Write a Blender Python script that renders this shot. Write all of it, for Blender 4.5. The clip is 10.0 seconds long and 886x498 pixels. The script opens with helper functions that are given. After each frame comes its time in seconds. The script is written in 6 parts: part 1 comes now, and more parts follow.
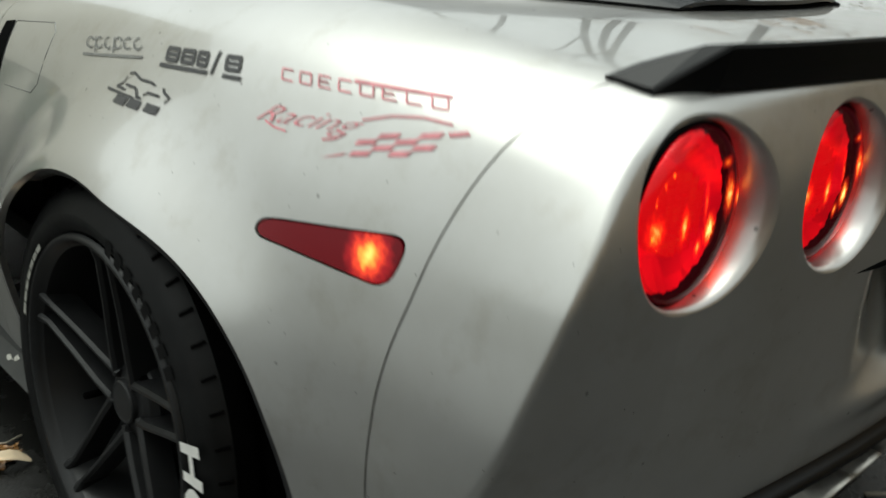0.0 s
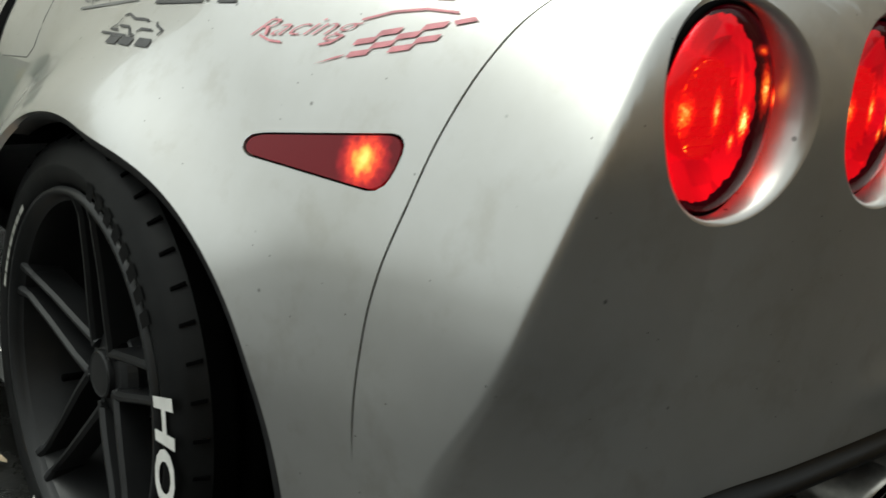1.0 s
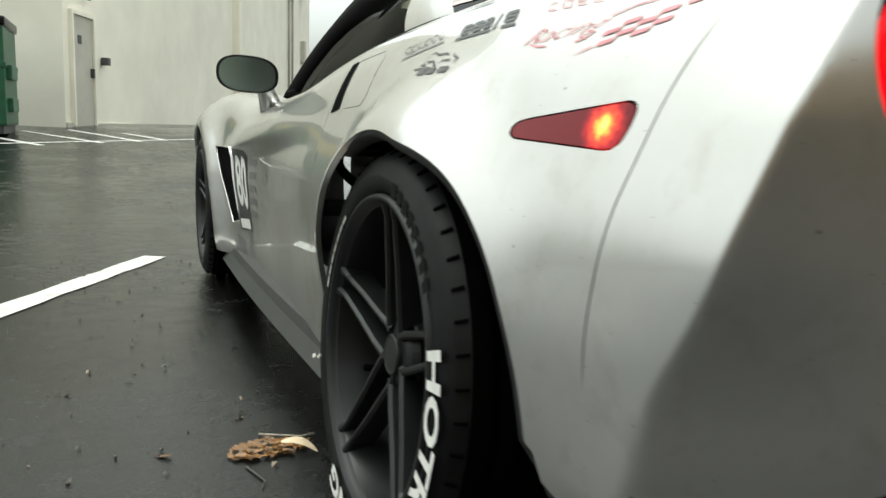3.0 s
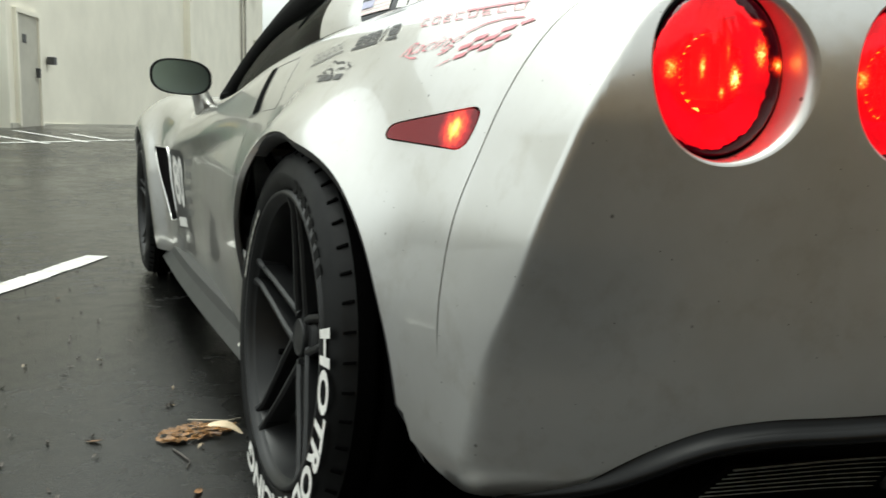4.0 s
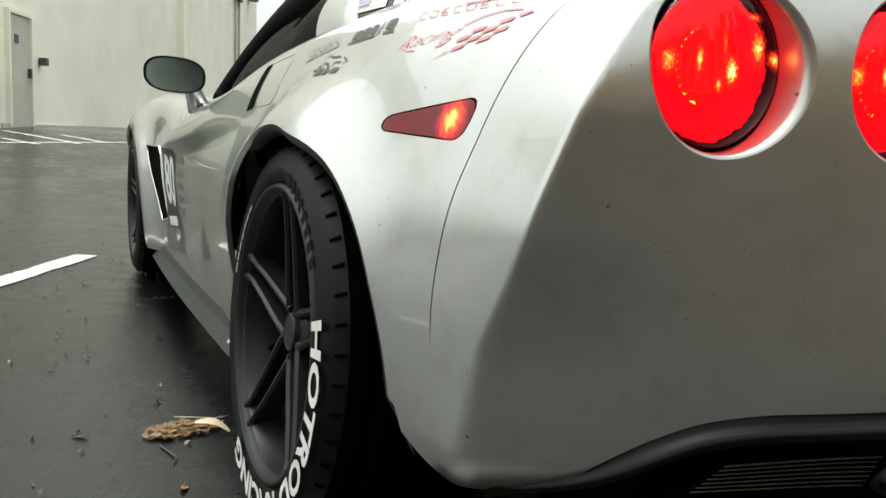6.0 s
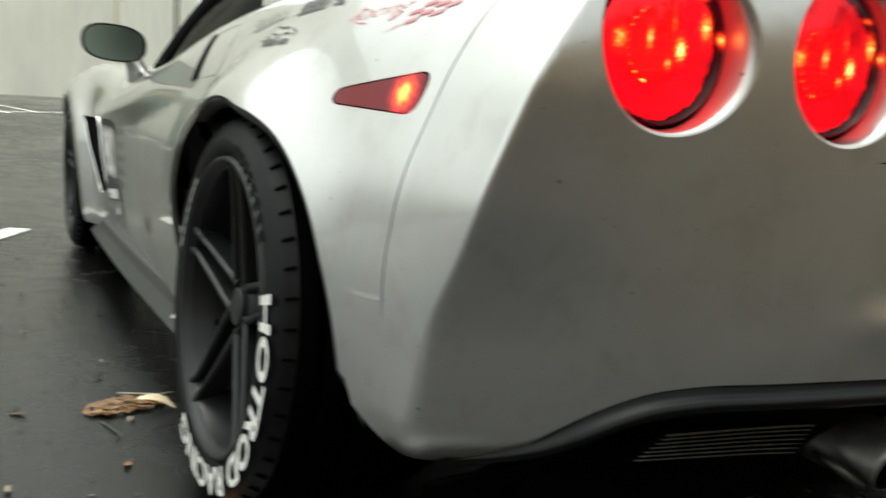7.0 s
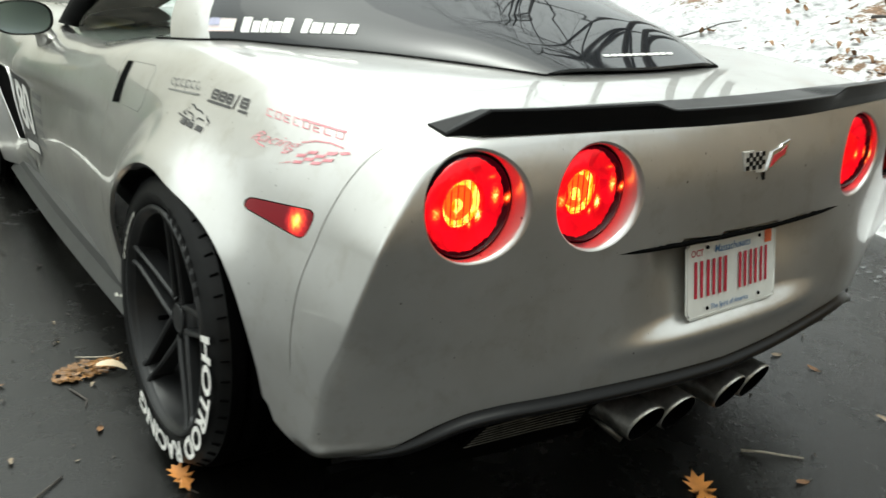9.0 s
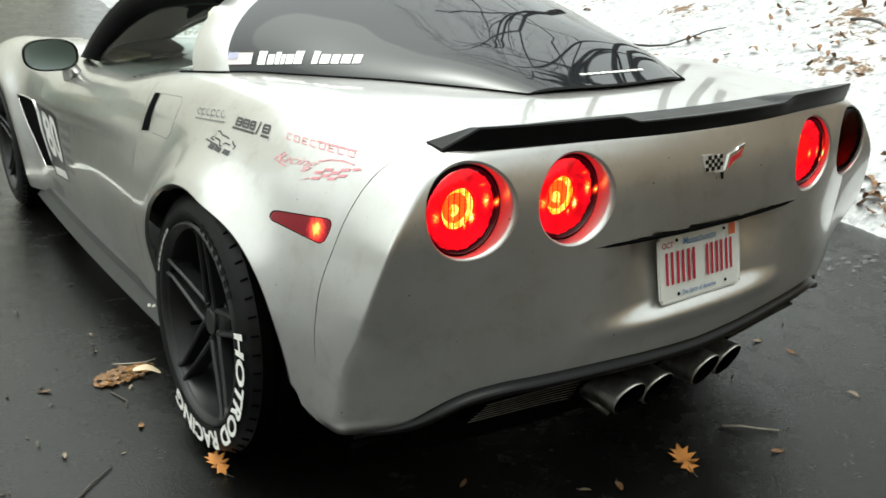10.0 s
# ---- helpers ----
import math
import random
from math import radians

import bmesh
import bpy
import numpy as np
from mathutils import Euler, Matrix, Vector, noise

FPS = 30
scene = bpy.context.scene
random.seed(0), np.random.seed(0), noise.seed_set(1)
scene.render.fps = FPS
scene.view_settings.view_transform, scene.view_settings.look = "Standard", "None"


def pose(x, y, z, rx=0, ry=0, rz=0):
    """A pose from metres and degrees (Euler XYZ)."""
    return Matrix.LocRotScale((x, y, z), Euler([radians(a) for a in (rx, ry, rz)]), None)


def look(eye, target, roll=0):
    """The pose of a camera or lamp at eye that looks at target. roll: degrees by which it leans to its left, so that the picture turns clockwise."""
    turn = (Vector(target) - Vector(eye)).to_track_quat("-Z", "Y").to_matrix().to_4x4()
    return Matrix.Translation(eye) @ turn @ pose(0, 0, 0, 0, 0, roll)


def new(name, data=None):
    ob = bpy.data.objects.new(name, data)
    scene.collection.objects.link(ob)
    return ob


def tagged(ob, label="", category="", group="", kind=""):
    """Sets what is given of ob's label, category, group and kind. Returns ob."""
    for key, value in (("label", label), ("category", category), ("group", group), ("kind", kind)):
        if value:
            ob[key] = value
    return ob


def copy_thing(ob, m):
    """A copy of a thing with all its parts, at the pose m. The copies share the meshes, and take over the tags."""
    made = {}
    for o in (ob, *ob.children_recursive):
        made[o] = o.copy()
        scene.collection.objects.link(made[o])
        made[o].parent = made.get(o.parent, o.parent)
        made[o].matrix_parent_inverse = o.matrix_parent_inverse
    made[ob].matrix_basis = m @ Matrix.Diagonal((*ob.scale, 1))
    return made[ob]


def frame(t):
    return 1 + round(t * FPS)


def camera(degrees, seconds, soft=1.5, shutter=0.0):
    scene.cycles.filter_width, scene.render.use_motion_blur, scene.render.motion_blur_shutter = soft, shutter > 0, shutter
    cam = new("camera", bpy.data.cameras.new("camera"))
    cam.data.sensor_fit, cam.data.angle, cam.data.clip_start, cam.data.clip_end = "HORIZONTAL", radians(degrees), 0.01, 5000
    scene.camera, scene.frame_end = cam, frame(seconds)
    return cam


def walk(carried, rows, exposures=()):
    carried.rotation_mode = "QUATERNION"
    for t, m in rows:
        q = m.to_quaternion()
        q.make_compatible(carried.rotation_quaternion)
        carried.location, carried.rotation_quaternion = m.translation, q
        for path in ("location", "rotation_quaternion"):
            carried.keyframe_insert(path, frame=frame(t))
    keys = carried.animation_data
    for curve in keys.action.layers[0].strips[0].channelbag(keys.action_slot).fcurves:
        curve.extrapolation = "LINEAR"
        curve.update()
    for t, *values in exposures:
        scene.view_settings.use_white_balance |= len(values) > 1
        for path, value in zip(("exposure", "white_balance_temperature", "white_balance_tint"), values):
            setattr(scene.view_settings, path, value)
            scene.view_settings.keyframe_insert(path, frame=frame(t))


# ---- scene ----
cam = camera(57.0, 10.0, shutter=0.8)
PATH = [
    (0, (-1.268, -1.023, 0.972), (0.046, 0.317, 0.278), 2.5),
    (0.5, (-1.221, -1.044, 0.831), (0.082, 0.378, 0.303), 3.2),
    (1, (-1.236, -1.014, 0.811), (0.086, 0.392, 0.288), 3.4),
    (1.5, (-1.271, -1.0, 0.783), (-0.037, 0.491, 0.277), 2.6),
    (2, (-1.322, -0.955, 0.735), (-0.346, 0.736, 0.299), 1.0),
    (2.2, (-1.317, -0.993, 0.705), (-0.511, 0.692, 0.357), 1.8),
    (3.3, (-1.24, -1.238, 0.691), (-0.56, 0.515, 0.419), 1.7),
    (3.5, (-1.234, -1.289, 0.698), (-0.502, 0.55, 0.408), 1.2),
    (4, (-1.215, -1.319, 0.697), (-0.402, 0.485, 0.41), 1.6),
    (4.5, (-1.212, -1.312, 0.686), (-0.372, 0.483, 0.411), 2.0),
    (5, (-1.218, -1.315, 0.68), (-0.373, 0.478, 0.419), 2.5),
    (6.3, (-1.22, -1.318, 0.671), (-0.426, 0.39, 0.417), 2.7),
    (6.5, (-1.23, -1.313, 0.668), (-0.368, 0.469, 0.381), 2.9),
    (7, (-1.228, -1.318, 0.673), (-0.272, 0.41, 0.36), 3.6),
    (7.5, (-1.194, -1.34, 0.671), (-0.041, 0.264, 0.365), 4.3),
    (8, (-1.214, -1.351, 0.768), (-0.05, 0.212, 0.319), 3.9),
    (8.5, (-1.256, -1.493, 0.989), (-0.163, 0.074, 0.397), 3.0),
    (9, (-1.356, -1.621, 1.118), (-0.258, -0.094, 0.436), 3.1),
    (9.5, (-1.475, -1.721, 1.164), (-0.346, -0.213, 0.492), 2.6),
    (10, (-1.469, -1.795, 1.169), (-0.377, -0.253, 0.514), 0.9),
]
walk(cam, [(t, look(eye, target, roll)) for t, eye, target, roll in PATH], [(0.0, 0.05, 6500, -2), (1.0, 0.15, 6500, -2), (2.0, 0.65, 6500, -2), (3.5, 0.72, 6500, -2), (6.5, 0.7, 6500, -2), (7.5, 0.8, 6500, -2), (8.5, 0.8, 6500, -2), (10.0, 0.82, 6500, -2)])


# ---- light ----
world = bpy.data.worlds.new("world")
scene.world = world
world.use_nodes = True
wn, wl = world.node_tree.nodes, world.node_tree.links
sky = wn.new("ShaderNodeTexSky")
sky.sky_type = 'NISHITA'
sky.sun_disc = False
sky.sun_elevation = radians(79)
sky.sun_rotation = radians(-28)
sky.dust_density = 6.0
sky.air_density = 1.0
veil = wn.new("ShaderNodeHueSaturation")
veil.inputs["Saturation"].default_value = 0.10
wl.new(sky.outputs[0], veil.inputs["Color"])
# an overcast sky is brightest overhead
way = wn.new("ShaderNodeTexCoord")
apart = wn.new("ShaderNodeSeparateXYZ")
wl.new(way.outputs["Generated"], apart.inputs[0])
climb = wn.new("ShaderNodeMapRange")
climb.inputs["To Min"].default_value = 1.35
climb.inputs["To Max"].default_value = 1.5
wl.new(apart.outputs["Z"], climb.inputs["Value"])
overcast = wn.new("ShaderNodeMix")
overcast.data_type, overcast.blend_type = 'RGBA', 'MULTIPLY'
overcast.inputs[0].default_value = 1.0
wl.new(veil.outputs[0], overcast.inputs[6])
wl.new(climb.outputs[0], overcast.inputs[7])
wl.new(overcast.outputs[2], wn["Background"].inputs["Color"])
wn["Background"].inputs["Strength"].default_value = 0.15

sun_data = bpy.data.lights.new("sun", 'SUN')
sun_data.energy = 0.45
sun_data.angle = radians(70)
sun_data.color = (1.0, 0.97, 0.92)
sun = new("sun", sun_data)
sun.matrix_world = look((-0.8, 1.5, 9), (0, 0, 0))


# ---- materials ----
def nodes_of(name):
    m = bpy.data.materials.new(name)
    m.use_nodes = True
    nt = m.node_tree
    return m, nt.nodes, nt.links, nt.nodes["Principled BSDF"]


def noise_node(n, l, scale, detail=4.0, rough=0.55, coords="Object"):
    tc = n.new("ShaderNodeTexCoord")
    t = n.new("ShaderNodeTexNoise")
    t.inputs["Scale"].default_value = scale
    t.inputs["Detail"].default_value = detail
    t.inputs["Roughness"].default_value = rough
    l.new(tc.outputs[coords], t.inputs["Vector"])
    return t


def ramp(n, l, source, stops):
    r = n.new("ShaderNodeValToRGB")
    while len(r.color_ramp.elements) < len(stops):
        r.color_ramp.elements.new(0.5)
    for e, (p, c) in zip(r.color_ramp.elements, stops):
        e.position = p
        e.color = (*c, 1) if len(c) == 3 else c
    l.new(source, r.inputs["Fac"])
    return r


def bump(n, l, b, source, strength, distance):
    k = n.new("ShaderNodeBump")
    k.inputs["Strength"].default_value = strength
    k.inputs["Distance"].default_value = distance
    l.new(source, k.inputs["Height"])
    l.new(k.outputs[0], b.inputs["Normal"])
    return k


def plain(name, colour, rough, metal=0.0, vary=0.15, scale=30.0, relief=0.0, coat=0.0, spec=0.5):
    """A surface with a little mottling in colour and gloss."""
    m, n, l, b = nodes_of(name)
    t = noise_node(n, l, scale)
    lo = tuple(c * (1 - vary) for c in colour)
    hi = tuple(min(1, c * (1 + vary)) for c in colour)
    r = ramp(n, l, t.outputs["Fac"], [(0.3, lo), (0.7, hi)])
    l.new(r.outputs[0], b.inputs["Base Color"])
    t2 = noise_node(n, l, scale * 0.23, 5.0)
    rr = n.new("ShaderNodeMapRange")
    rr.inputs["To Min"].default_value = max(0.0, rough * (1 - vary))
    rr.inputs["To Max"].default_value = min(1.0, rough * (1 + vary))
    l.new(t2.outputs["Fac"], rr.inputs["Value"])
    l.new(rr.outputs[0], b.inputs["Roughness"])
    b.inputs["Metallic"].default_value = metal
    b.inputs["Specular IOR Level"].default_value = spec
    b.inputs["Coat Weight"].default_value = coat
    b.inputs["Coat Roughness"].default_value = 0.06
    if relief:
        bump(n, l, b, t.outputs["Fac"], 0.5, relief)
    return m


def paint_material():
    """Silver metallic paint under clear coat, with road film, splashes and dried drops."""
    m, n, l, b = nodes_of("silver_paint")
    # metal flake, road film and fine grime
    flake = noise_node(n, l, 900.0, 2.0)
    film = noise_node(n, l, 3.5, 6.0, 0.6)
    r = ramp(n, l, film.outputs["Fac"], [(0.25, (0.53, 0.518, 0.485)), (0.5, (0.61, 0.602, 0.582)), (0.75, (0.65, 0.645, 0.628))])
    # splashes of road dirt: scattered dots, most of their cells left empty
    tc = n.new("ShaderNodeTexCoord")
    total = None
    for size, dot, kept in ((22.0, 0.066, 0.36), (58.0, 0.066, 0.48)):
        cell = n.new("ShaderNodeTexVoronoi")
        cell.inputs["Scale"].default_value = size
        l.new(tc.outputs["Object"], cell.inputs["Vector"])
        near = n.new("ShaderNodeMapRange")
        near.inputs["From Min"].default_value = dot
        near.inputs["From Max"].default_value = dot * 0.55
        l.new(cell.outputs["Distance"], near.inputs["Value"])
        pick = n.new("ShaderNodeMath")
        pick.operation = 'GREATER_THAN'
        pick.inputs[1].default_value = kept
        red = n.new("ShaderNodeSeparateColor")
        l.new(cell.outputs["Color"], red.inputs[0])
        l.new(red.outputs[0], pick.inputs[0])
        both_of = n.new("ShaderNodeMath")
        both_of.operation = 'MULTIPLY'
        l.new(near.outputs[0], both_of.inputs[0])
        l.new(pick.outputs[0], both_of.inputs[1])
        if total is None:
            total = both_of
        else:
            most = n.new("ShaderNodeMath")
            most.operation = 'MAXIMUM'
            l.new(total.outputs[0], most.inputs[0])
            l.new(both_of.outputs[0], most.inputs[1])
            total = most
    sr = n.new("ShaderNodeMath")
    sr.operation = 'MULTIPLY'
    sr.inputs[1].default_value = 0.8
    l.new(total.outputs[0], sr.inputs[0])
    mix = n.new("ShaderNodeMix")
    mix.data_type = 'RGBA'
    l.new(sr.outputs[0], mix.inputs[0])
    l.new(r.outputs[0], mix.inputs[6])
    mix.inputs[7].default_value = (0.10, 0.09, 0.08, 1)
    # dried drops and wiped patches of brown film
    dry = noise_node(n, l, 16.0, 5.0, 0.62)
    dm = n.new("ShaderNodeMapRange")
    dm.inputs["From Min"].default_value, dm.inputs["From Max"].default_value = 0.54, 0.70
    dm.inputs["To Max"].default_value = 0.30
    l.new(dry.outputs["Fac"], dm.inputs["Value"])
    dust = n.new("ShaderNodeMix")
    dust.data_type = 'RGBA'
    l.new(dm.outputs[0], dust.inputs[0])
    l.new(mix.outputs[2], dust.inputs[6])
    dust.inputs[7].default_value = (0.40, 0.37, 0.31, 1)
    l.new(dust.outputs[2], b.inputs["Base Color"])
    b.inputs["Metallic"].default_value = 0.81
    rr = n.new("ShaderNodeMapRange")
    rr.inputs["To Min"].default_value = 0.26
    rr.inputs["To Max"].default_value = 0.32
    l.new(film.outputs["Fac"], rr.inputs["Value"])
    l.new(rr.outputs[0], b.inputs["Roughness"])
    b.inputs["Coat Weight"].default_value = 1.0
    cr = n.new("ShaderNodeMapRange")
    cr.inputs["To Min"].default_value = 0.01
    cr.inputs["To Max"].default_value = 0.05
    l.new(film.outputs["Fac"], cr.inputs["Value"])
    l.new(cr.outputs[0], b.inputs["Coat Roughness"])
    bump(n, l, b, flake.outputs["Fac"], 0.04, 0.0004)
    return m


def glass_material(name, colour, clear, rough=0.0):
    m, n, l, b = nodes_of(name)
    b.inputs["Base Color"].default_value = (*colour, 1)
    b.inputs["Transmission Weight"].default_value = clear
    b.inputs["Roughness"].default_value = rough
    b.inputs["IOR"].default_value = 1.45
    return m


def sheet_glass(name, tint, ior=1.45, grazing=1.0):
    """A thin pane: clear or tinted, with gloss by Fresnel."""
    m = bpy.data.materials.new(name)
    m.use_nodes = True
    n, l = m.node_tree.nodes, m.node_tree.links
    n.remove(n["Principled BSDF"])
    see = n.new("ShaderNodeBsdfTransparent")
    see.inputs[0].default_value = (*tint, 1)
    gl = n.new("ShaderNodeBsdfGlossy")
    gl.inputs["Roughness"].default_value = 0.03
    face = n.new("ShaderNodeLayerWeight")
    face.inputs[0].default_value = 0.5
    fifth = n.new("ShaderNodeMath")
    fifth.operation = 'POWER'
    fifth.inputs[1].default_value = 5.0
    l.new(face.outputs["Facing"], fifth.inputs[0])
    fr = n.new("ShaderNodeMapRange")
    fr.inputs["To Min"].default_value = ((ior - 1) / (ior + 1)) ** 2
    fr.inputs["To Max"].default_value = grazing if ior > 1.3 else 0.3
    l.new(fifth.outputs[0], fr.inputs["Value"])
    mix = n.new("ShaderNodeMixShader")
    l.new(fr.outputs[0], mix.inputs[0])
    l.new(see.outputs[0], mix.inputs[1])
    l.new(gl.outputs[0], mix.inputs[2])
    l.new(mix.outputs[0], n["Material Output"].inputs[0])
    return m


def lit_lens():
    """Clear red lens; glints of the bulb are painted on as glowing spots."""
    m = sheet_glass("lamp_lens", (0.94, 0.22, 0.16), 1.40, 0.5)
    n, l = m.node_tree.nodes, m.node_tree.links
    tc = n.new("ShaderNodeTexCoord")
    jag = noise_node(n, l, 260.0, 2.0, 0.6)
    total = None
    # place across and up, half width and height of each painted glint, its power
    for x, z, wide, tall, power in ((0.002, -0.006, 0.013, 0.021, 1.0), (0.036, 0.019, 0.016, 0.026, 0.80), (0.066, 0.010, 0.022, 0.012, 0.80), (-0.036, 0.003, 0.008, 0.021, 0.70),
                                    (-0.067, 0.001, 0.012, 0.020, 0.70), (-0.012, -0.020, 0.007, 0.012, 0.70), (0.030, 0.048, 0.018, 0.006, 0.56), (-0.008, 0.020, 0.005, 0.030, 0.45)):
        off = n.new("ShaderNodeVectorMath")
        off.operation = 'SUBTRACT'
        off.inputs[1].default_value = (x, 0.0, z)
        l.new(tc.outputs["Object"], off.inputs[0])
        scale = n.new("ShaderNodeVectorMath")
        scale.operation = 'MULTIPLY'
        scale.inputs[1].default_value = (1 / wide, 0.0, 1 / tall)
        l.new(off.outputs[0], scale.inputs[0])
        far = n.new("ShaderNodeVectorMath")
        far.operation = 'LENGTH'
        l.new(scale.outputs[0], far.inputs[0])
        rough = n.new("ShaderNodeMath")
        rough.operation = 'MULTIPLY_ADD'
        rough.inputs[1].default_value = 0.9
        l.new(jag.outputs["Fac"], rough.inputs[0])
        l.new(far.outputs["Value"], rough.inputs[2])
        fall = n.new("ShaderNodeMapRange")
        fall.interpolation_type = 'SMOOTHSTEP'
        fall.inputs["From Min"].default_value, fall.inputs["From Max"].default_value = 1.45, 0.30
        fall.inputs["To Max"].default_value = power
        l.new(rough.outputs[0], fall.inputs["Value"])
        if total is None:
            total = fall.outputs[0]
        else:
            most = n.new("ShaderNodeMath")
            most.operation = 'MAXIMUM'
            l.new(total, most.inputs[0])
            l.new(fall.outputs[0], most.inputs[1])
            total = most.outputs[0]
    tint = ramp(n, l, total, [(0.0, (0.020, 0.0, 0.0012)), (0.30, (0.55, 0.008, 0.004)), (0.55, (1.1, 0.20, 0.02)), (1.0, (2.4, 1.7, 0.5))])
    em = n.new("ShaderNodeEmission")
    l.new(tint.outputs[0], em.inputs[0])
    em.inputs[1].default_value = 1.0
    add = n.new("ShaderNodeAddShader")
    l.new(n["Material Output"].inputs[0].links[0].from_socket, add.inputs[0])
    l.new(em.outputs[0], add.inputs[1])
    l.new(add.outputs[0], n["Material Output"].inputs[0])
    return m


def core_material():
    """The lamp's inner reflector: broken filament glints painted on as glowing noise."""
    m, n, l, b = nodes_of("lamp_core")
    t = noise_node(n, l, 70.0, 2.0, 0.5)
    stretch = n.new("ShaderNodeMapping")
    stretch.inputs["Scale"].default_value = (1.4, 1.0, 0.35)
    l.new(t.inputs["Vector"].links[0].from_socket, stretch.inputs["Vector"])
    l.new(stretch.outputs[0], t.inputs["Vector"])
    r = ramp(n, l, t.outputs["Fac"], [(0.34, (0.8, 0.10, 0.0)), (0.46, (1.0, 0.45, 0.03)), (0.58, (1.0, 0.88, 0.22)), (0.70, (1.0, 0.50, 0.05))])
    l.new(r.outputs[0], b.inputs["Emission Color"])
    b.inputs["Emission Strength"].default_value = 5.0
    b.inputs["Base Color"].default_value = (0.5, 0.05, 0.03, 1)
    b.inputs["Roughness"].default_value = 0.2
    return m


def bowl_material():
    """Red reflector bowl; the bulb's uneven light is painted on as glow."""
    m, n, l, b = nodes_of("reflector_bowl")
    tc = n.new("ShaderNodeTexCoord")
    cell = n.new("ShaderNodeTexVoronoi")
    cell.inputs["Scale"].default_value = 42.0
    l.new(tc.outputs["Object"], cell.inputs["Vector"])
    shade = noise_node(n, l, 13.0, 1.0)
    mean = n.new("ShaderNodeMix")
    mean.data_type = 'RGBA'
    mean.inputs[0].default_value = 0.72
    l.new(cell.outputs["Color"], mean.inputs[6])
    l.new(shade.outputs["Fac"], mean.inputs[7])
    power = n.new("ShaderNodeMapRange")
    power.inputs["From Min"].default_value, power.inputs["From Max"].default_value = 0.30, 0.66
    power.inputs["To Min"].default_value, power.inputs["To Max"].default_value = 0.16, 0.80
    l.new(mean.outputs[2], power.inputs["Value"])
    l.new(power.outputs[0], b.inputs["Emission Strength"])
    b.inputs["Emission Color"].default_value = (1.0, 0.003, 0.075, 1)
    b.inputs["Base Color"].default_value = (0.45, 0.03, 0.03, 1)
    b.inputs["Metallic"].default_value = 1.0
    b.inputs["Roughness"].default_value = 0.22
    return m


def glow_material(name, colour, power, base=(0.3, 0.01, 0.01), rough=0.2):
    m, n, l, b = nodes_of(name)
    b.inputs["Base Color"].default_value = (*base, 1)
    b.inputs["Emission Color"].default_value = (*colour, 1)
    b.inputs["Emission Strength"].default_value = power
    b.inputs["Roughness"].default_value = rough
    return m


def marker_material(at):
    """Red marker lens; a small bulb's glow is painted around one place."""
    m, n, l, b = nodes_of("red_lens")
    b.inputs["Base Color"].default_value = (0.15, 0.003, 0.008, 1)
    b.inputs["Roughness"].default_value = 0.22
    b.inputs["Specular IOR Level"].default_value = 0.3
    tc = n.new("ShaderNodeTexCoord")
    off = n.new("ShaderNodeVectorMath")
    off.operation = 'SUBTRACT'
    off.inputs[1].default_value = at
    l.new(tc.outputs["Object"], off.inputs[0])
    far = n.new("ShaderNodeVectorMath")
    far.operation = 'LENGTH'
    l.new(off.outputs[0], far.inputs[0])
    t = noise_node(n, l, 110.0, 2.0, 0.5)
    jit = n.new("ShaderNodeMath")
    jit.operation = 'MULTIPLY_ADD'
    jit.inputs[1].default_value = 0.016
    l.new(t.outputs["Fac"], jit.inputs[0])
    l.new(far.outputs["Value"], jit.inputs[2])
    mr = n.new("ShaderNodeMapRange")
    mr.inputs["From Min"].default_value, mr.inputs["From Max"].default_value = 0.010, 0.040
    l.new(jit.outputs[0], mr.inputs["Value"])
    r = ramp(n, l, mr.outputs[0], [(0.0, (1.0, 0.72, 0.16)), (0.22, (1.0, 0.42, 0.06)), (0.42, (0.85, 0.06, 0.02)), (0.70, (0.22, 0.006, 0.008)), (1.0, (0.0, 0.0, 0.0))])
    l.new(r.outputs[0], b.inputs["Emission Color"])
    b.inputs["Emission Strength"].default_value = 1.3
    return m


def asphalt_material():
    m, n, l, b = nodes_of("wet_asphalt")
    grit = noise_node(n, l, 105.0, 4.0, 0.75)
    patch = noise_node(n, l, 0.9, 6.0, 0.6)
    fine = noise_node(n, l, 9.0, 5.0, 0.65)
    r = ramp(n, l, patch.outputs["Fac"], [(0.32, (0.003, 0.003, 0.0028)), (0.68, (0.0075, 0.0075, 0.007))])
    g = ramp(n, l, grit.outputs["Fac"], [(0.30, (0.35, 0.35, 0.34)), (0.72, (1.5, 1.5, 1.45))])
    mul = n.new("ShaderNodeMix")
    mul.data_type, mul.blend_type = 'RGBA', 'MULTIPLY'
    mul.inputs[0].default_value = 1.0
    l.new(r.outputs[0], mul.inputs[6])
    l.new(g.outputs[0], mul.inputs[7])
    l.new(mul.outputs[2], b.inputs["Base Color"])
    add = n.new("ShaderNodeMath")
    add.operation = 'ADD'
    l.new(patch.outputs["Fac"], add.inputs[0])
    l.new(fine.outputs["Fac"], add.inputs[1])
    rr = n.new("ShaderNodeMapRange")
    rr.inputs["From Min"].default_value = 0.8
    rr.inputs["From Max"].default_value = 1.2
    rr.inputs["To Min"].default_value = 0.08
    rr.inputs["To Max"].default_value = 0.32
    l.new(add.outputs[0], rr.inputs["Value"])
    l.new(rr.outputs[0], b.inputs["Roughness"])
    b.inputs["Specular IOR Level"].default_value = 0.42
    bump(n, l, b, grit.outputs["Fac"], 0.34, 0.004)
    return m


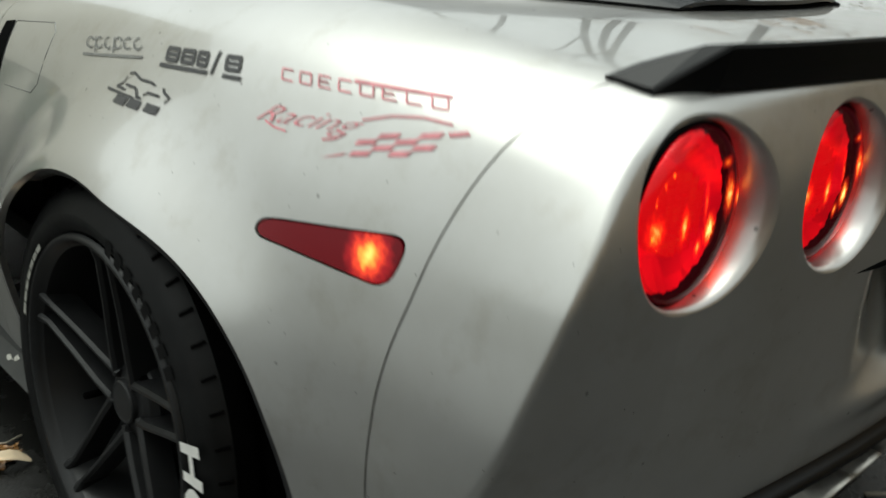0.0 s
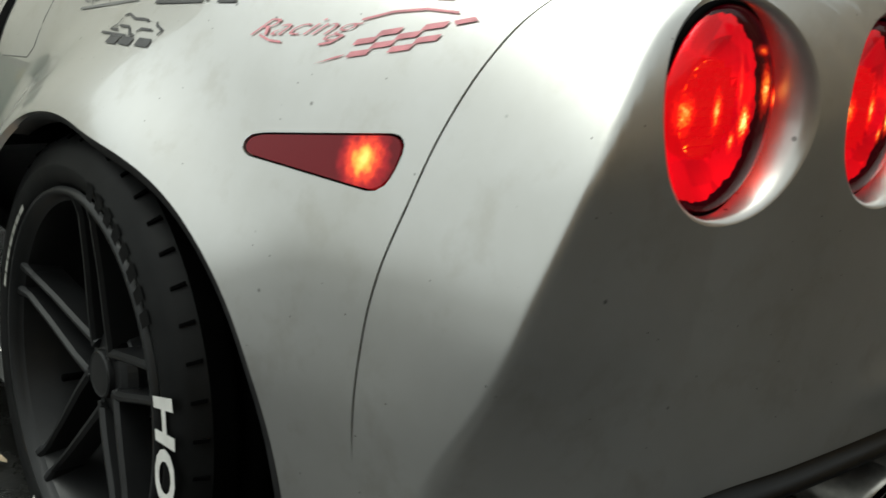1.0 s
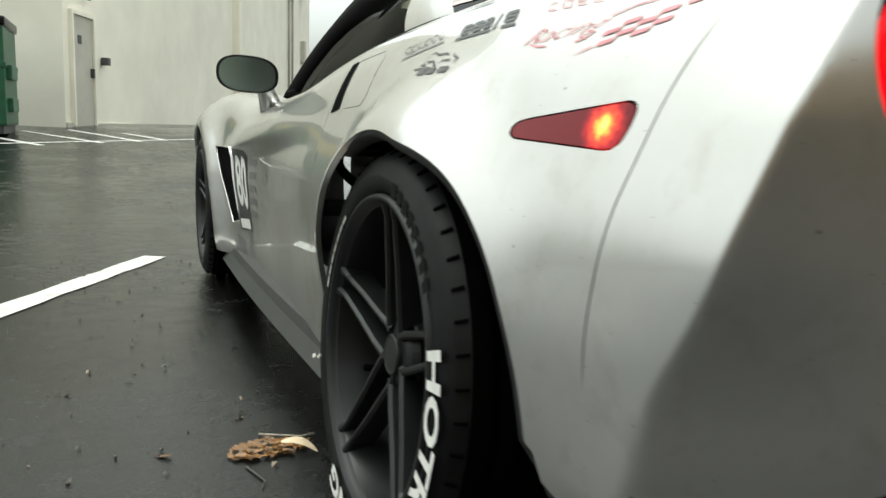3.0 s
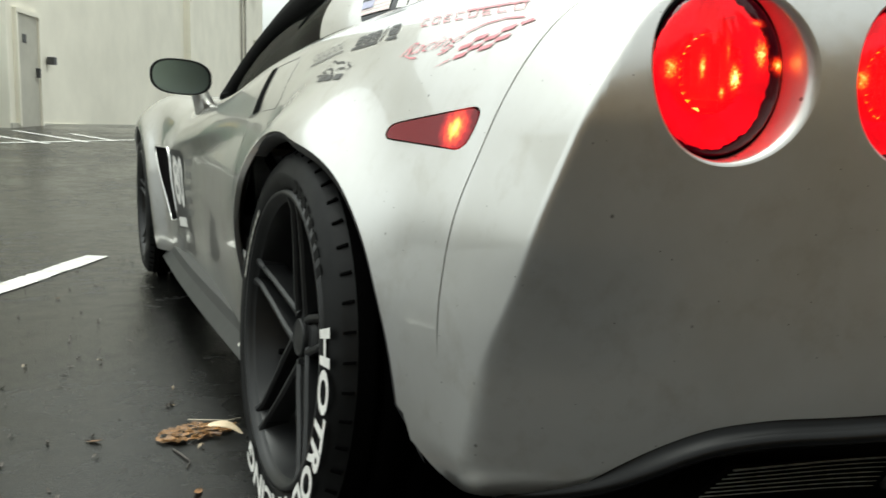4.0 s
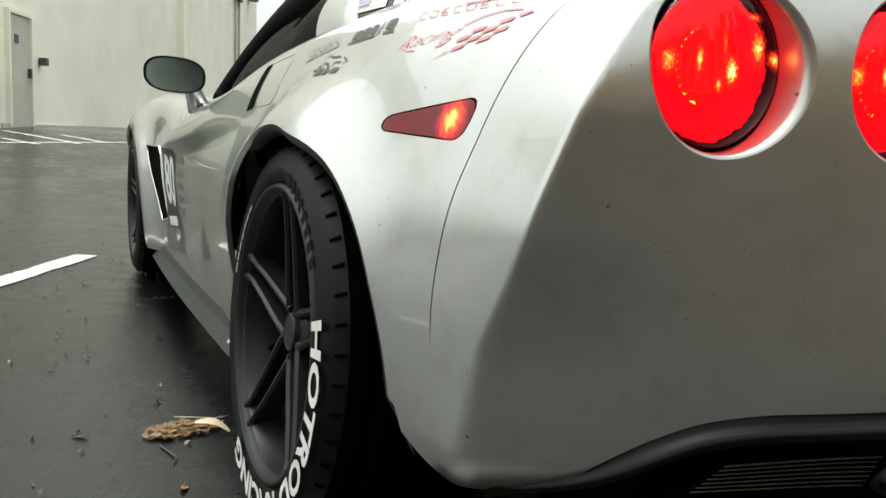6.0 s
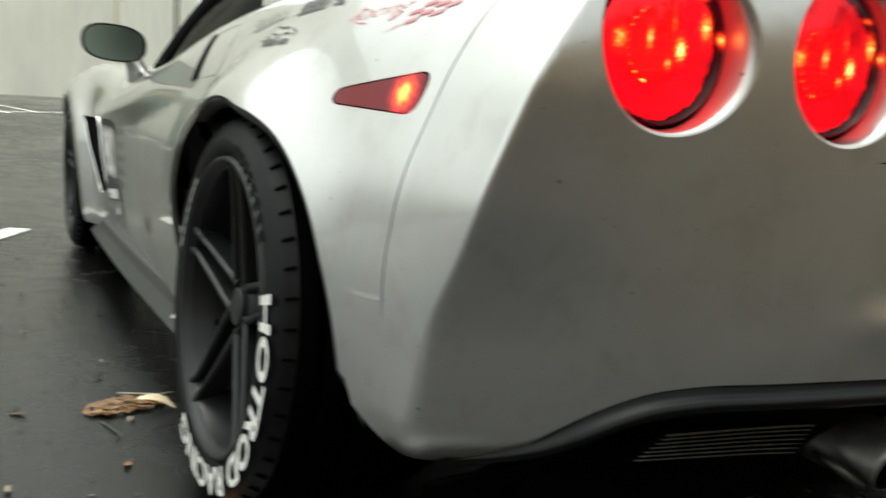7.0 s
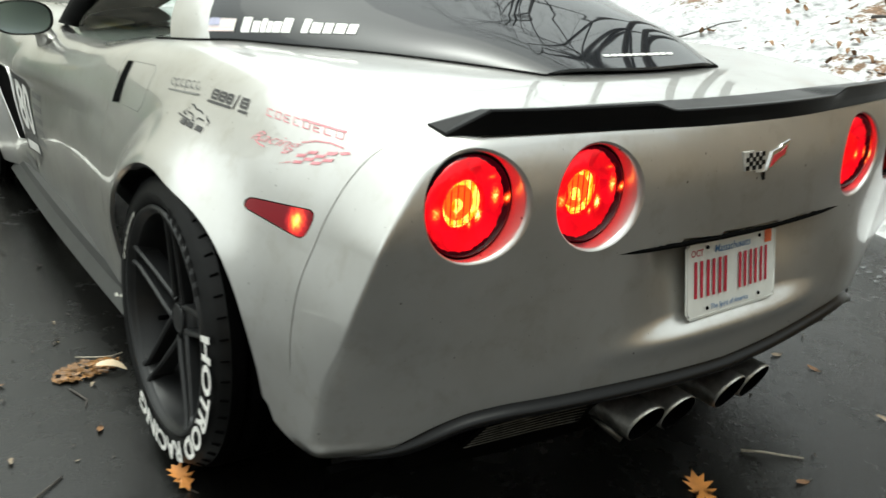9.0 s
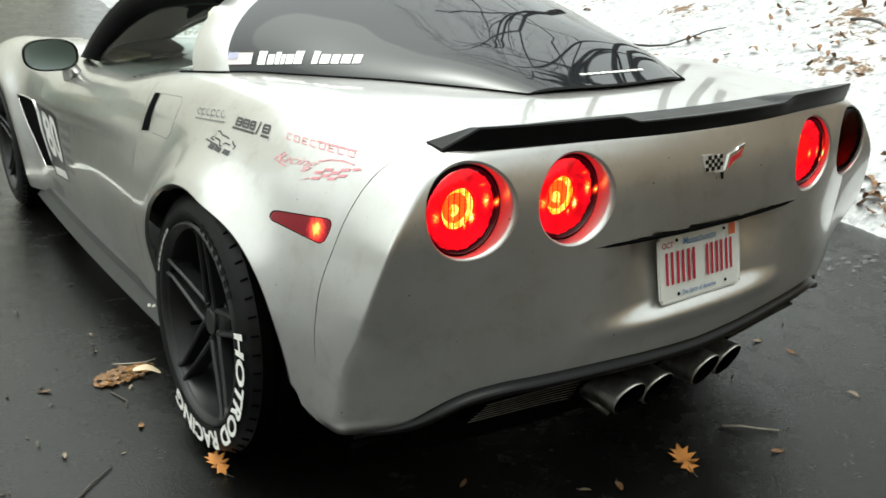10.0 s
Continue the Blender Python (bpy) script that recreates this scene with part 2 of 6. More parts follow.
PAINT = paint_material()
BLACK = plain("black_plastic", (0.0025, 0.0025, 0.0028), 0.30, vary=0.2, scale=60, spec=0.22)
GLOSS_BLACK = plain("gloss_black", (0.004, 0.004, 0.004), 0.45, vary=0.1, spec=0.15)
ROOF_BLACK = plain("roof_black", (0.003, 0.003, 0.003), 0.8, vary=0.1, spec=0.03)
LINER = plain("liner_black", (0.0022, 0.0022, 0.0022), 0.9, spec=0.04)
RUBBER = plain("tyre_rubber", (0.0046, 0.0048, 0.0049), 0.50, vary=0.4, scale=25, relief=0.001, spec=0.18)
# the tyre's rubber again, darker: shade on the tread put into colour
SHADED_TREAD = plain("shaded_tread_rubber", (0.0012, 0.0012, 0.0012), 0.85, vary=0.3, scale=40, spec=0.02)
RIM = plain("rim_grey", (0.012, 0.0124, 0.013), 0.38, metal=0.0, vary=0.25, scale=18, spec=0.35)
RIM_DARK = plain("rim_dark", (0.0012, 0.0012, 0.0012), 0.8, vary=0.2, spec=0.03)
WHITE = plain("white_lettering", (0.72, 0.71, 0.68), 0.55, vary=0.12, scale=45)
CHROME = plain("chrome", (0.75, 0.75, 0.75), 0.10, metal=1.0, vary=0.08)
STEEL = plain("badge_steel", (0.66, 0.64, 0.60), 0.45, metal=0.6, vary=0.25, scale=40)
TIP_STEEL = plain("exhaust_steel", (0.56, 0.54, 0.50), 0.40, metal=1.0, vary=0.3, scale=40)
# exhaust soot, and shade put into grooves and openings as black
DEEP_BLACK = plain("soot", (0.0014, 0.0014, 0.0014), 0.95, spec=0.03)
ASPHALT = asphalt_material()
HATCH_GLASS = glass_material("tinted_glass", (0.010, 0.011, 0.013), 0.0, 0.02)
SIDE_GLASS = sheet_glass("green_glass", (0.89, 0.945, 0.915), ior=1.4, grazing=0.18)
MIRROR_GLASS = plain("mirror_glass", (0.25, 0.29, 0.295), 0.20, metal=1.0, vary=0.02)
LAMP_LENS = lit_lens()
LAMP_BOWL = bowl_material()
DULL_LENS = sheet_glass("dull_lens", (0.60, 0.05, 0.05), ior=1.3)
DULL_BOWL = plain("dull_bowl", (0.25, 0.05, 0.05), 0.3, metal=1.0)
VANE = glow_material("red_vane", (1.0, 0.006, 0.04), 0.65, (0.03, 0.001, 0.001), 0.7)
VANE.node_tree.nodes["Principled BSDF"].inputs["Specular IOR Level"].default_value = 0.03
LAMP_CORE = core_material()
LAMP_DISH = glow_material("inner_dish", (1.0, 0.20, 0.025), 2.0, (0.4, 0.03, 0.02))
MOULDED = plain("moulded_rubber", (0.0034, 0.0034, 0.0035), 0.7, spec=0.14)
STUCCO = plain("cream_wall", (0.87, 0.83, 0.71), 0.9, vary=0.07, scale=0.7)


# ---- mesh tools ----
def part(name, bm, material, parent=None, label="", smooth=True):
    me = bpy.data.meshes.new(name)
    bm.to_mesh(me)
    bm.free()
    if smooth:
        me.polygons.foreach_set("use_smooth", [True] * len(me.polygons))
    me.materials.append(material)
    ob = new(name, me)
    ob.parent = parent
    return tagged(ob, label) if label else ob


def mesh_part(name, v, f, material, parent=None, label="", normals=None, smooth=True):
    me = bpy.data.meshes.new(name)
    me.from_pydata([tuple(map(float, p)) for p in v], [], [tuple(map(int, q)) for q in f])
    if smooth:
        me.polygons.foreach_set("use_smooth", [True] * len(me.polygons))
    if normals is not None:
        me.normals_split_custom_set_from_vertices([tuple(map(float, q)) for q in normals])
    me.materials.append(material)
    me.update()
    ob = new(name, me)
    ob.parent = parent
    return tagged(ob, label) if label else ob


def empty(name, label="", category="", group="", kind="", at=(0, 0, 0), parent=None):
    ob = new(name)
    ob.location = at
    ob.empty_display_size = 0.1
    ob.parent = parent
    return tagged(ob, label, category, group, kind)


def box_bm(size, centre=(0, 0, 0), bevel=0.0, segments=2, turn=None):
    bm = bmesh.new()
    bmesh.ops.create_cube(bm, size=1.0)
    bmesh.ops.scale(bm, vec=size, verts=bm.verts)
    if bevel:
        bmesh.ops.bevel(bm, geom=bm.edges[:], offset=bevel, segments=segments, profile=0.7, affect='EDGES')
    if turn is not None:
        bmesh.ops.transform(bm, matrix=turn, verts=bm.verts)
    bmesh.ops.translate(bm, vec=centre, verts=bm.verts)
    return bm


def lathe(profile, steps=48, axis="x", centre=(0, 0, 0), closed=False):
    """profile: (along, radius) pairs, turned about an axis."""
    p = np.array(profile, float)
    a = np.linspace(0, 2 * np.pi, steps, endpoint=False)
    al = np.repeat(p[:, :1], steps, 1)
    c, s = p[:, 1:2] * np.cos(a), p[:, 1:2] * np.sin(a)
    order = {"x": (al, c, s), "y": (c, al, s), "z": (c, s, al)}[axis]
    v = np.stack(order, -1).reshape(-1, 3) + np.array(centre)
    f, n = [], len(p)
    for i in range(n if closed else n - 1):
        for j in range(steps):
            k, m = (i + 1) % n, (j + 1) % steps
            f.append((i * steps + j, i * steps + m, k * steps + m, k * steps + j))
    return v, f


def tube(points, radius, sides=8):
    """A tube along a line of points; radius may be one number or one for each point."""
    p = np.array(points, float)
    r = np.broadcast_to(np.asarray(radius, float), (len(p),))
    t = np.gradient(p, axis=0)
    t /= np.linalg.norm(t, axis=1)[:, None] + 1e-9
    up = np.where(np.abs(t[:, 2:3]) < 0.9, np.array([[0, 0, 1.0]]), np.array([[1.0, 0, 0]]))
    a = np.cross(t, up)
    a /= np.linalg.norm(a, axis=1)[:, None] + 1e-9
    b = np.cross(t, a)
    ang = np.linspace(0, 2 * np.pi, sides, endpoint=False)
    v = p[:, None] + r[:, None, None] * (a[:, None] * np.cos(ang)[None, :, None] + b[:, None] * np.sin(ang)[None, :, None])
    f = [(i * sides + j, i * sides + (j + 1) % sides, (i + 1) * sides + (j + 1) % sides, (i + 1) * sides + j)
         for i in range(len(p) - 1) for j in range(sides)]
    f += [tuple(range(sides))[::-1], tuple((len(p) - 1) * sides + j for j in range(sides))]
    return v.reshape(-1, 3), f


def curve(points, blur=0.04):
    """A smooth function through roughly these (at, value) pairs."""
    p = np.array(sorted(points), float)
    lo, hi = p[0, 0] - 1.0, p[-1, 0] + 1.0
    x = np.linspace(lo, hi, 3000)
    y = np.interp(x, p[:, 0], p[:, 1])
    step = x[1] - x[0]
    k = np.arange(-int(3 * blur / step) - 1, int(3 * blur / step) + 2) * step
    w = np.exp(-0.5 * (k / blur) ** 2)
    w /= w.sum()
    y = np.convolve(np.pad(y, len(w) // 2, mode="edge"), w, mode="valid")[: len(x)]
    return lambda q: np.interp(q, x, y)


def smax(a, b, k):
    h = np.maximum(k - np.abs(a - b), 0) / k
    return np.maximum(a, b) + h * h * k * 0.25


def step01(x, a, b):
    t = np.clip((x - a) / (b - a), 0, 1)
    return t * t * (3 - 2 * t)


def meet(f, origin, way, far=1.9, steps=60):
    """Where rays leave the solid f < 0."""
    origin, way = np.broadcast_arrays(np.asarray(origin, float), np.asarray(way, float))
    lo = np.zeros(len(way))
    hi = np.full(len(way), np.nan)
    for d in np.linspace(0, far, steps)[1:]:
        out = np.isnan(hi) & (f(origin + d * way) > 0)
        hi[out] = d
        lo[np.isnan(hi)] = d
    hi = np.where(np.isnan(hi), far, hi)
    for _ in range(18):
        mid = (lo + hi) / 2
        out = f(origin + mid[:, None] * way) > 0
        hi, lo = np.where(out, mid, hi), np.where(out, lo, mid)
    return origin + lo[:, None] * way


def gradient(f, p, h=0.0025):
    g = np.stack([f(p + h * e) - f(p - h * e) for e in np.eye(3)], -1)
    return g / (np.linalg.norm(g, axis=1)[:, None] + 1e-12)


def grid_faces(rows, cols):
    i = np.arange(rows - 1)[:, None] * cols + np.arange(cols - 1)[None, :]
    i = i.ravel()
    a, b, c, d = i, i + 1, i + cols + 1, i + cols
    return np.concatenate([np.stack([a, b, c], -1), np.stack([a, c, d], -1)])


def clip(v, f, value):
    """The part of a triangle mesh where value > 0, cut cleanly along value = 0."""
    value = np.where(np.abs(value) < 1e-7, 1e-7, value)
    pos = value[f] > 0
    count = pos.sum(1)
    keep = [tuple(q) for q in f[count == 3]]
    verts, made = [tuple(q) for q in v], {}

    def cross(a, b):
        key = (min(a, b), max(a, b))
        if key not in made:
            t = value[a] / (value[a] - value[b])
            made[key] = len(verts)
            verts.append(tuple(v[a] + t * (v[b] - v[a])))
        return made[key]

    for q in f[(count > 0) & (count < 3)]:
        out = []
        for a, b in ((q[0], q[1]), (q[1], q[2]), (q[2], q[0])):
            if value[a] > 0:
                out.append(int(a))
            if (value[a] > 0) != (value[b] > 0):
                out.append(cross(int(a), int(b)))
        for k in range(1, len(out) - 1):
            keep.append((out[0], out[k], out[k + 1]))
    verts, keep = np.array(verts), np.array(keep, int).reshape(-1, 3)
    used = np.unique(keep)
    new_index = np.full(len(verts), -1)
    new_index[used] = np.arange(len(used))
    return verts[used], new_index[keep]


def border(f):
    e = np.concatenate([f[:, [0, 1]], f[:, [1, 2]], f[:, [2, 0]]])
    key = np.sort(e, 1)
    _, first, n = np.unique(key, axis=0, return_index=True, return_counts=True)
    return e[first[n == 1]]


def panel(name, v, f, solid, material, parent, depth=0.012, label="", side=1.0):
    """A sheet on a solid's surface with its edges turned inward."""
    nrm = gradient(solid, v) * side
    f = np.asarray(f)
    fn = np.cross(v[f[:, 1]] - v[f[:, 0]], v[f[:, 2]] - v[f[:, 0]])
    if (fn * nrm[f[:, 0]]).sum() < 0:
        f = f[:, ::-1]
    e = border(f)
    ids = np.unique(e)
    where = {int(a): len(v) + k for k, a in enumerate(ids)}
    v2 = np.concatenate([v, v[ids]])
    v3 = np.concatenate([v2, v[ids] - depth * nrm[ids]])
    m = len(v) + len(ids)
    back = {int(a): m + k for k, a in enumerate(ids)}
    quads = [(where[int(a)], back[int(a)], back[int(b)], where[int(b)]) for a, b in e]
    mid = v.mean(0)
    turn = np.cross(v[ids] - v[ids].mean(0), nrm[ids])
    wall = np.zeros((len(ids), 3))
    for a, b in e:
        n_ = np.cross(nrm[a], v[b] - v[a])
        n_ = n_ / (np.linalg.norm(n_) + 1e-9)
        for c in (a, b):
            wall[where[int(c)] - len(v)] -= n_
    wall /= np.linalg.norm(wall, axis=1)[:, None] + 1e-9
    faces = [tuple(q) for q in f] + quads
    normals = np.concatenate([nrm, wall, wall])
    return mesh_part(name, v3, faces, material, parent, label, normals)


def join(*meshes):
    """Several (verts, faces) lists as one."""
    vs, fs, n = [], [], 0
    for v, f in meshes:
        vs.append(np.asarray(v, float))
        fs += [tuple(int(i) + n for i in q) for q in f]
        n += len(v)
    return np.concatenate(vs), fs


def mirrored(v, f):
    v = np.array(v, float)
    v[:, 0] *= -1
    return v, [tuple(q)[::-1] for q in f]


def turned(v, m):
    r = np.array(m.to_3x3())
    return np.asarray(v) @ r.T + np.array(m.translation)


def text_mesh(words, size=1.0, bold=0.0, depth=0.0, shear=0.0):
    """Letters in the xy plane, left edge at 0, as (verts, faces)."""
    c = bpy.data.curves.new("letters", 'FONT')
    c.body, c.size, c.offset, c.extrude, c.shear = words, size, bold, depth, shear
    c.resolution_u = 3
    ob = bpy.data.objects.new("letters", c)
    scene.collection.objects.link(ob)
    dg = bpy.context.evaluated_depsgraph_get()
    me = ob.evaluated_get(dg).to_mesh()
    v = np.array([tuple(q.co) for q in me.vertices])
    f = [tuple(q.vertices) for q in me.polygons]
    ob.evaluated_get(dg).to_mesh_clear()
    bpy.data.objects.remove(ob)
    bpy.data.curves.remove(c)
    return v, f


# ---- ground ----
def ground_height(x, y):
    """Level round the car, rising gently towards the building."""
    return 0.62 * step01(y, 5.0, 19.0) * 1.0


def build_ground():
    xs = np.concatenate([np.linspace(-400, -14, 14), np.linspace(-12, 12, 97), np.linspace(14, 400, 14)])
    ys = np.concatenate([np.linspace(-400, -12, 14), np.linspace(-10, 24, 137), np.linspace(27, 400, 14)])
    gx, gy = np.meshgrid(xs, ys)
    z = ground_height(gx, gy)
    v = np.stack([gx, gy, z], -1).reshape(-1, 3)
    g = mesh_part("ground", v, grid_faces(len(ys), len(xs)), ASPHALT)
    return tagged(g, "dark wet asphalt of the parking lot with damp patches", "asphalt", kind="structure")


build_ground()

# ---- the car's body as a solid ----
# x across (left side negative), y ahead, z up; the rear axle stands at y = 0, the front axle at 2.686.
AXLE_Z, BASE = 0.338, 2.686
SIDE_AT = curve([(0.10, 0.835), (0.20, 0.865), (0.36, 0.881), (0.50, 0.892), (0.60, 0.884), (0.69, 0.858), (0.77, 0.832), (0.84, 0.794), (0.90, 0.735), (0.96, 0.62)], 0.025)
REAR_AT = curve([(0.20, 0.06), (0.32, 0.030), (0.40, 0.012), (0.48, 0.007), (0.58, 0.006), (0.66, 0.004), (0.76, 0.0), (0.82, 0.008), (0.87, 0.030), (0.95, 0.07)], 0.025)
TOP_AT = curve([(-0.9, 0.868), (-0.70, 0.880), (-0.5, 0.903), (-0.2, 0.921), (0.2, 0.907), (0.5, 0.888), (0.9, 0.852), (1.7, 0.815), (2.2, 0.83), (2.7, 0.80), (3.2, 0.74), (3.6, 0.60)], 0.10)
TOP_EDGE = curve([(-0.9, 0.028), (-0.58, 0.026), (-0.35, 0.006), (0.2, -0.004), (0.6, 0.0), (1.0, 0.03), (2.0, 0.04), (2.6, -0.02), (3.2, 0.0), (3.6, 0.08)], 0.12)


def fuller(z):
    """Where the rear corner is squarest."""
    return step01(z, 0.44, 0.60) * (1 - step01(z, 0.70, 0.84))


def side_x(y, z):
    """Half the body's width."""
    w = SIDE_AT(z)
    u = np.clip(-(y + 0.10) / 0.5, 0, 3)
    w = w - 0.062 * u ** 2 * (1 - 0.3 * (1 - step01(z, 0.28, 0.62)) - 0.33 * fuller(z) * np.clip((u - 0.85) / 0.35, 0, 1))
    w = w - 6.0 * np.clip(0.345 - z, 0, 0.12) ** 2 * step01(-y, 0.42, 0.52)
    # flared rear arch
    r = np.hypot(y, z - AXLE_Z)
    th = np.arctan2(z - AXLE_Z, y)
    rise = 0.014 + 0.050 * np.clip(np.sin(th), 0, 1) + 0.012 * np.cos(th)
    w = w + rise * np.exp(-(np.clip(r - 0.34, -0.2, 1) / 0.085) ** 2)
    # doors scooped in below a crease that climbs to the rear
    crease = 0.600 + 0.085 * np.clip((1.95 - y) / 1.15, 0, 1.2)
    along = step01(y, 0.55, 1.30) * (1 - step01(y, 1.75, 2.3))
    w = w - 0.020 * along * step01(crease - z, -0.016, 0.050) * step01(z, -0.40, 0.10)
    w = w + 0.012 * along * np.exp(-((z - crease - 0.03) / 0.06) ** 2)
    # front fender
    rf = np.hypot(y - BASE, z - 0.325)
    w = w + 0.055 * np.exp(-((rf - 0.36) / 0.11) ** 2)
    w = w + 0.045 * step01(y, 1.9, 2.6) * np.exp(-((z - 0.72) / 0.12) ** 2)
    w = w - 0.22 * np.clip((y - 2.9) / 0.7, 0, 2) ** 2
    return w


def pocket(x, z):
    """The licence plate's recess."""
    inside = 1 - step01(np.abs(x), 0.16, 0.34)
    up = step01(z, 0.466, 0.506) * (1 - step01(z, 0.652, 0.656))
    return (0.026 + 0.026 * step01(z, 0.50, 0.64)) * inside * up


def rear_y(x, z):
    a = np.abs(x)
    out = np.maximum(a / 0.637, 1)
    y = -0.756 + 0.050 * np.minimum(a / 0.637, 1) ** 3.0 * out ** (2.8 - 1.5 * fuller(z)) + REAR_AT(z) + pocket(x, z)
    y = y + 0.048 * (1 - step01(z, 0.36, 0.80)) * (a / 0.81) ** 3.4
    y = y + 9.0 * np.clip(0.348 - z, 0, 0.2) ** 2 * step01(a, 0.45, 0.70)
    return y - 0.010 * np.exp(-((z - 0.464) / 0.026) ** 2) * (1 - step01(a, 0.22, 0.42))


def body(p):
    x, y, z = np.abs(p[:, 0]), p[:, 1], p[:, 2]
    side = (x - side_x(y, z)) * 0.92
    top = z - (TOP_AT(y) - TOP_EDGE(y) * (x / 0.7) ** 4)
    f = smax(side, top, 0.06)
    low = 1 - step01(z, 0.30, 0.52)
    f = smax(f, (rear_y(p[:, 0], z) - y) * 0.96, 0.008 + 0.010 * low + 0.016 * step01(z, 0.82, 0.86))
    nose = y - (3.62 - 0.35 * (x / 0.8) ** 2 - 0.5 * np.clip(0.5 - z, 0, 1) ** 2 - 0.35 * np.clip(z - 0.5, 0, 1))
    return smax(f, nose, 0.16)


def body_shell():
    """The left half of the body's skin, as triangles."""
    cols = []
    for a in np.linspace(88, 4, 26):
        cols.append((0, 2.9, -math.cos(radians(a)), math.sin(radians(a))))
    for y in np.concatenate([np.linspace(2.9, 0.62, 110, endpoint=False), np.linspace(0.62, -0.30, 110, endpoint=False)]):
        cols.append((0, y, -1, 0))
    for a in np.concatenate([np.linspace(0, 16, 26, endpoint=False), np.linspace(16, 40, 74, endpoint=False), np.linspace(40, 90, 110)]):
        cols.append((0, -0.30, -math.cos(radians(a)), -math.sin(radians(a))))
    cols = np.array(cols)
    el = np.radians(np.concatenate([np.linspace(-52, 36, 200, endpoint=False), np.linspace(36, 89.9, 70)]))
    o = np.stack([cols[:, 0], cols[:, 1], np.full(len(cols), 0.56)], -1)
    d = np.stack([cols[:, 2:3] * np.cos(el), cols[:, 3:4] * np.cos(el), np.broadcast_to(np.sin(el), (len(cols), len(el)))], -1)
    v = meet(body, np.repeat(o, len(el), 0), d.reshape(-1, 3))
    return v, grid_faces(len(cols), len(el))[:, ::-1]


def side_at(y, z, lift=0.0):
    """Points of the left side at y, z, lifted off the skin."""
    y, z = np.broadcast_arrays(np.asarray(y, float), np.asarray(z, float))
    o = np.stack([np.full(y.size, -0.2), y.ravel(), z.ravel()], -1)
    p = meet(body, o, np.array([[-1.0, 0, 0]]), 1.0)
    return p + lift * gradient(body, p) if lift else p


def rear_at(x, z, lift=0.0):
    x, z = np.broadcast_arrays(np.asarray(x, float), np.asarray(z, float))
    o = np.stack([x.ravel(), np.full(x.size, -0.3), z.ravel()], -1)
    p = meet(body, o, np.array([[0, -1.0, 0]]), 0.9)
    return p + lift * gradient(body, p) if lift else p


def convex(u, w, corners, k):
    """Positive inside a rounded convex outline given clockwise or anticlockwise in (u, w)."""
    c = np.array(corners, float)
    mid = c.mean(0)
    out = None
    for a, b in zip(c, np.roll(c, -1, 0)):
        n = np.array([b[1] - a[1], a[0] - b[0]])
        n /= np.linalg.norm(n)
        if np.dot(mid - a, n) > 0:
            n = -n
        d = (u - a[0]) * n[0] + (w - a[1]) * n[1]
        out = d if out is None else smax(out, d, k)
    return -out


def skin_patch(where, inside, u, w, n, m, lift):
    """A piece of skin over a box in (u, w), kept where inside(u, w) > 0."""
    gu, gw = np.meshgrid(np.linspace(*u, n), np.linspace(*w, m))
    q = np.stack([gu.ravel(), gw.ravel(), np.zeros(gu.size)], -1)
    v, f = clip(q, grid_faces(m, n), inside(q[:, 0], q[:, 1]))
    return where(v[:, 0], v[:, 1], lift), f


SEAM_AT = curve([(0.30, -0.512), (0.474, -0.507), (0.522, -0.507), (0.575, -0.509), (0.626, -0.515), (0.676, -0.526), (0.716, -0.534), (0.746, -0.543), (0.786, -0.556), (0.825, -0.573), (0.87, -0.605), (0.89, -0.64), (0.91, -0.70)], 0.012)
LOW_AT = curve([(-0.84, 0.288), (-0.80, 0.287), (-0.767, 0.302), (-0.716, 0.332), (-0.667, 0.367), (-0.61, 0.392), (-0.54, 0.400), (-0.3, 0.395), (0.0, 0.386)], 0.018)
MARKER = [(-0.309, 0.7035), (-0.309, 0.6845), (-0.499, 0.6745), (-0.511, 0.7270)]
LAMPS = [(-0.634, 0.760), (-0.412, 0.759)]
LAMP_R = 0.0905


def arch(y, z, cy, cz, front, back, over):
    """Distance outside a wheel opening whose radius differs ahead, behind and above."""
    a = np.arctan2(z - cz, y - cy)
    c, s = np.cos(a), np.sin(a)
    r = over + (front - over) * step01(c, 0.2, 1.0) + (back - over) * step01(-c, 0.2, 1.0)
    return np.hypot(y - cy, z - cz) - r


def rear_arch(v):
    a = arch(v[:, 1], v[:, 2], 0.0, AXLE_Z, 0.334, 0.416, 0.351)
    foot = -v[:, 1] - 0.427 - (0.36 - v[:, 2]) * 0.5
    return np.where((v[:, 2] < 0.36) & (v[:, 1] < 0), np.minimum(a, foot), a)


def front_arch(v):
    return arch(v[:, 1], v[:, 2], BASE, 0.325, 0.37, 0.36, 0.355)


def low_line(v):
    """The body's lower edge: along the sills, then round the rear corner and up under the tail."""
    x = np.abs(v[:, 0])
    corner = 0.288 + 0.04 * step01(v[:, 1], -0.53, -0.43)
    tail = LOW_AT(-x)
    z = np.where(v[:, 1] < -0.40, np.where(v[:, 1] < -0.56, np.maximum(tail, 0), corner), 0.165)
    z = np.where((v[:, 1] < -0.40), corner + (np.maximum(tail, corner) - corner) * step01(-v[:, 1], 0.56, 0.64), z)
    return v[:, 2] - z


car = empty("car", "silver two-door sports coupe with flared fenders and race decals", "car")
skin_v, skin_f = body_shell()
# openings that no panel covers
skin_v, skin_f = clip(skin_v, skin_f, np.where(skin_v[:, 0] < -0.45, rear_arch(skin_v), 1.0))
skin_v, skin_f = clip(skin_v, skin_f, np.where(skin_v[:, 0] < -0.45, front_arch(skin_v), 1.0))
skin_v, skin_f = clip(skin_v, skin_f, low_line(skin_v))
GAP = 0.0012


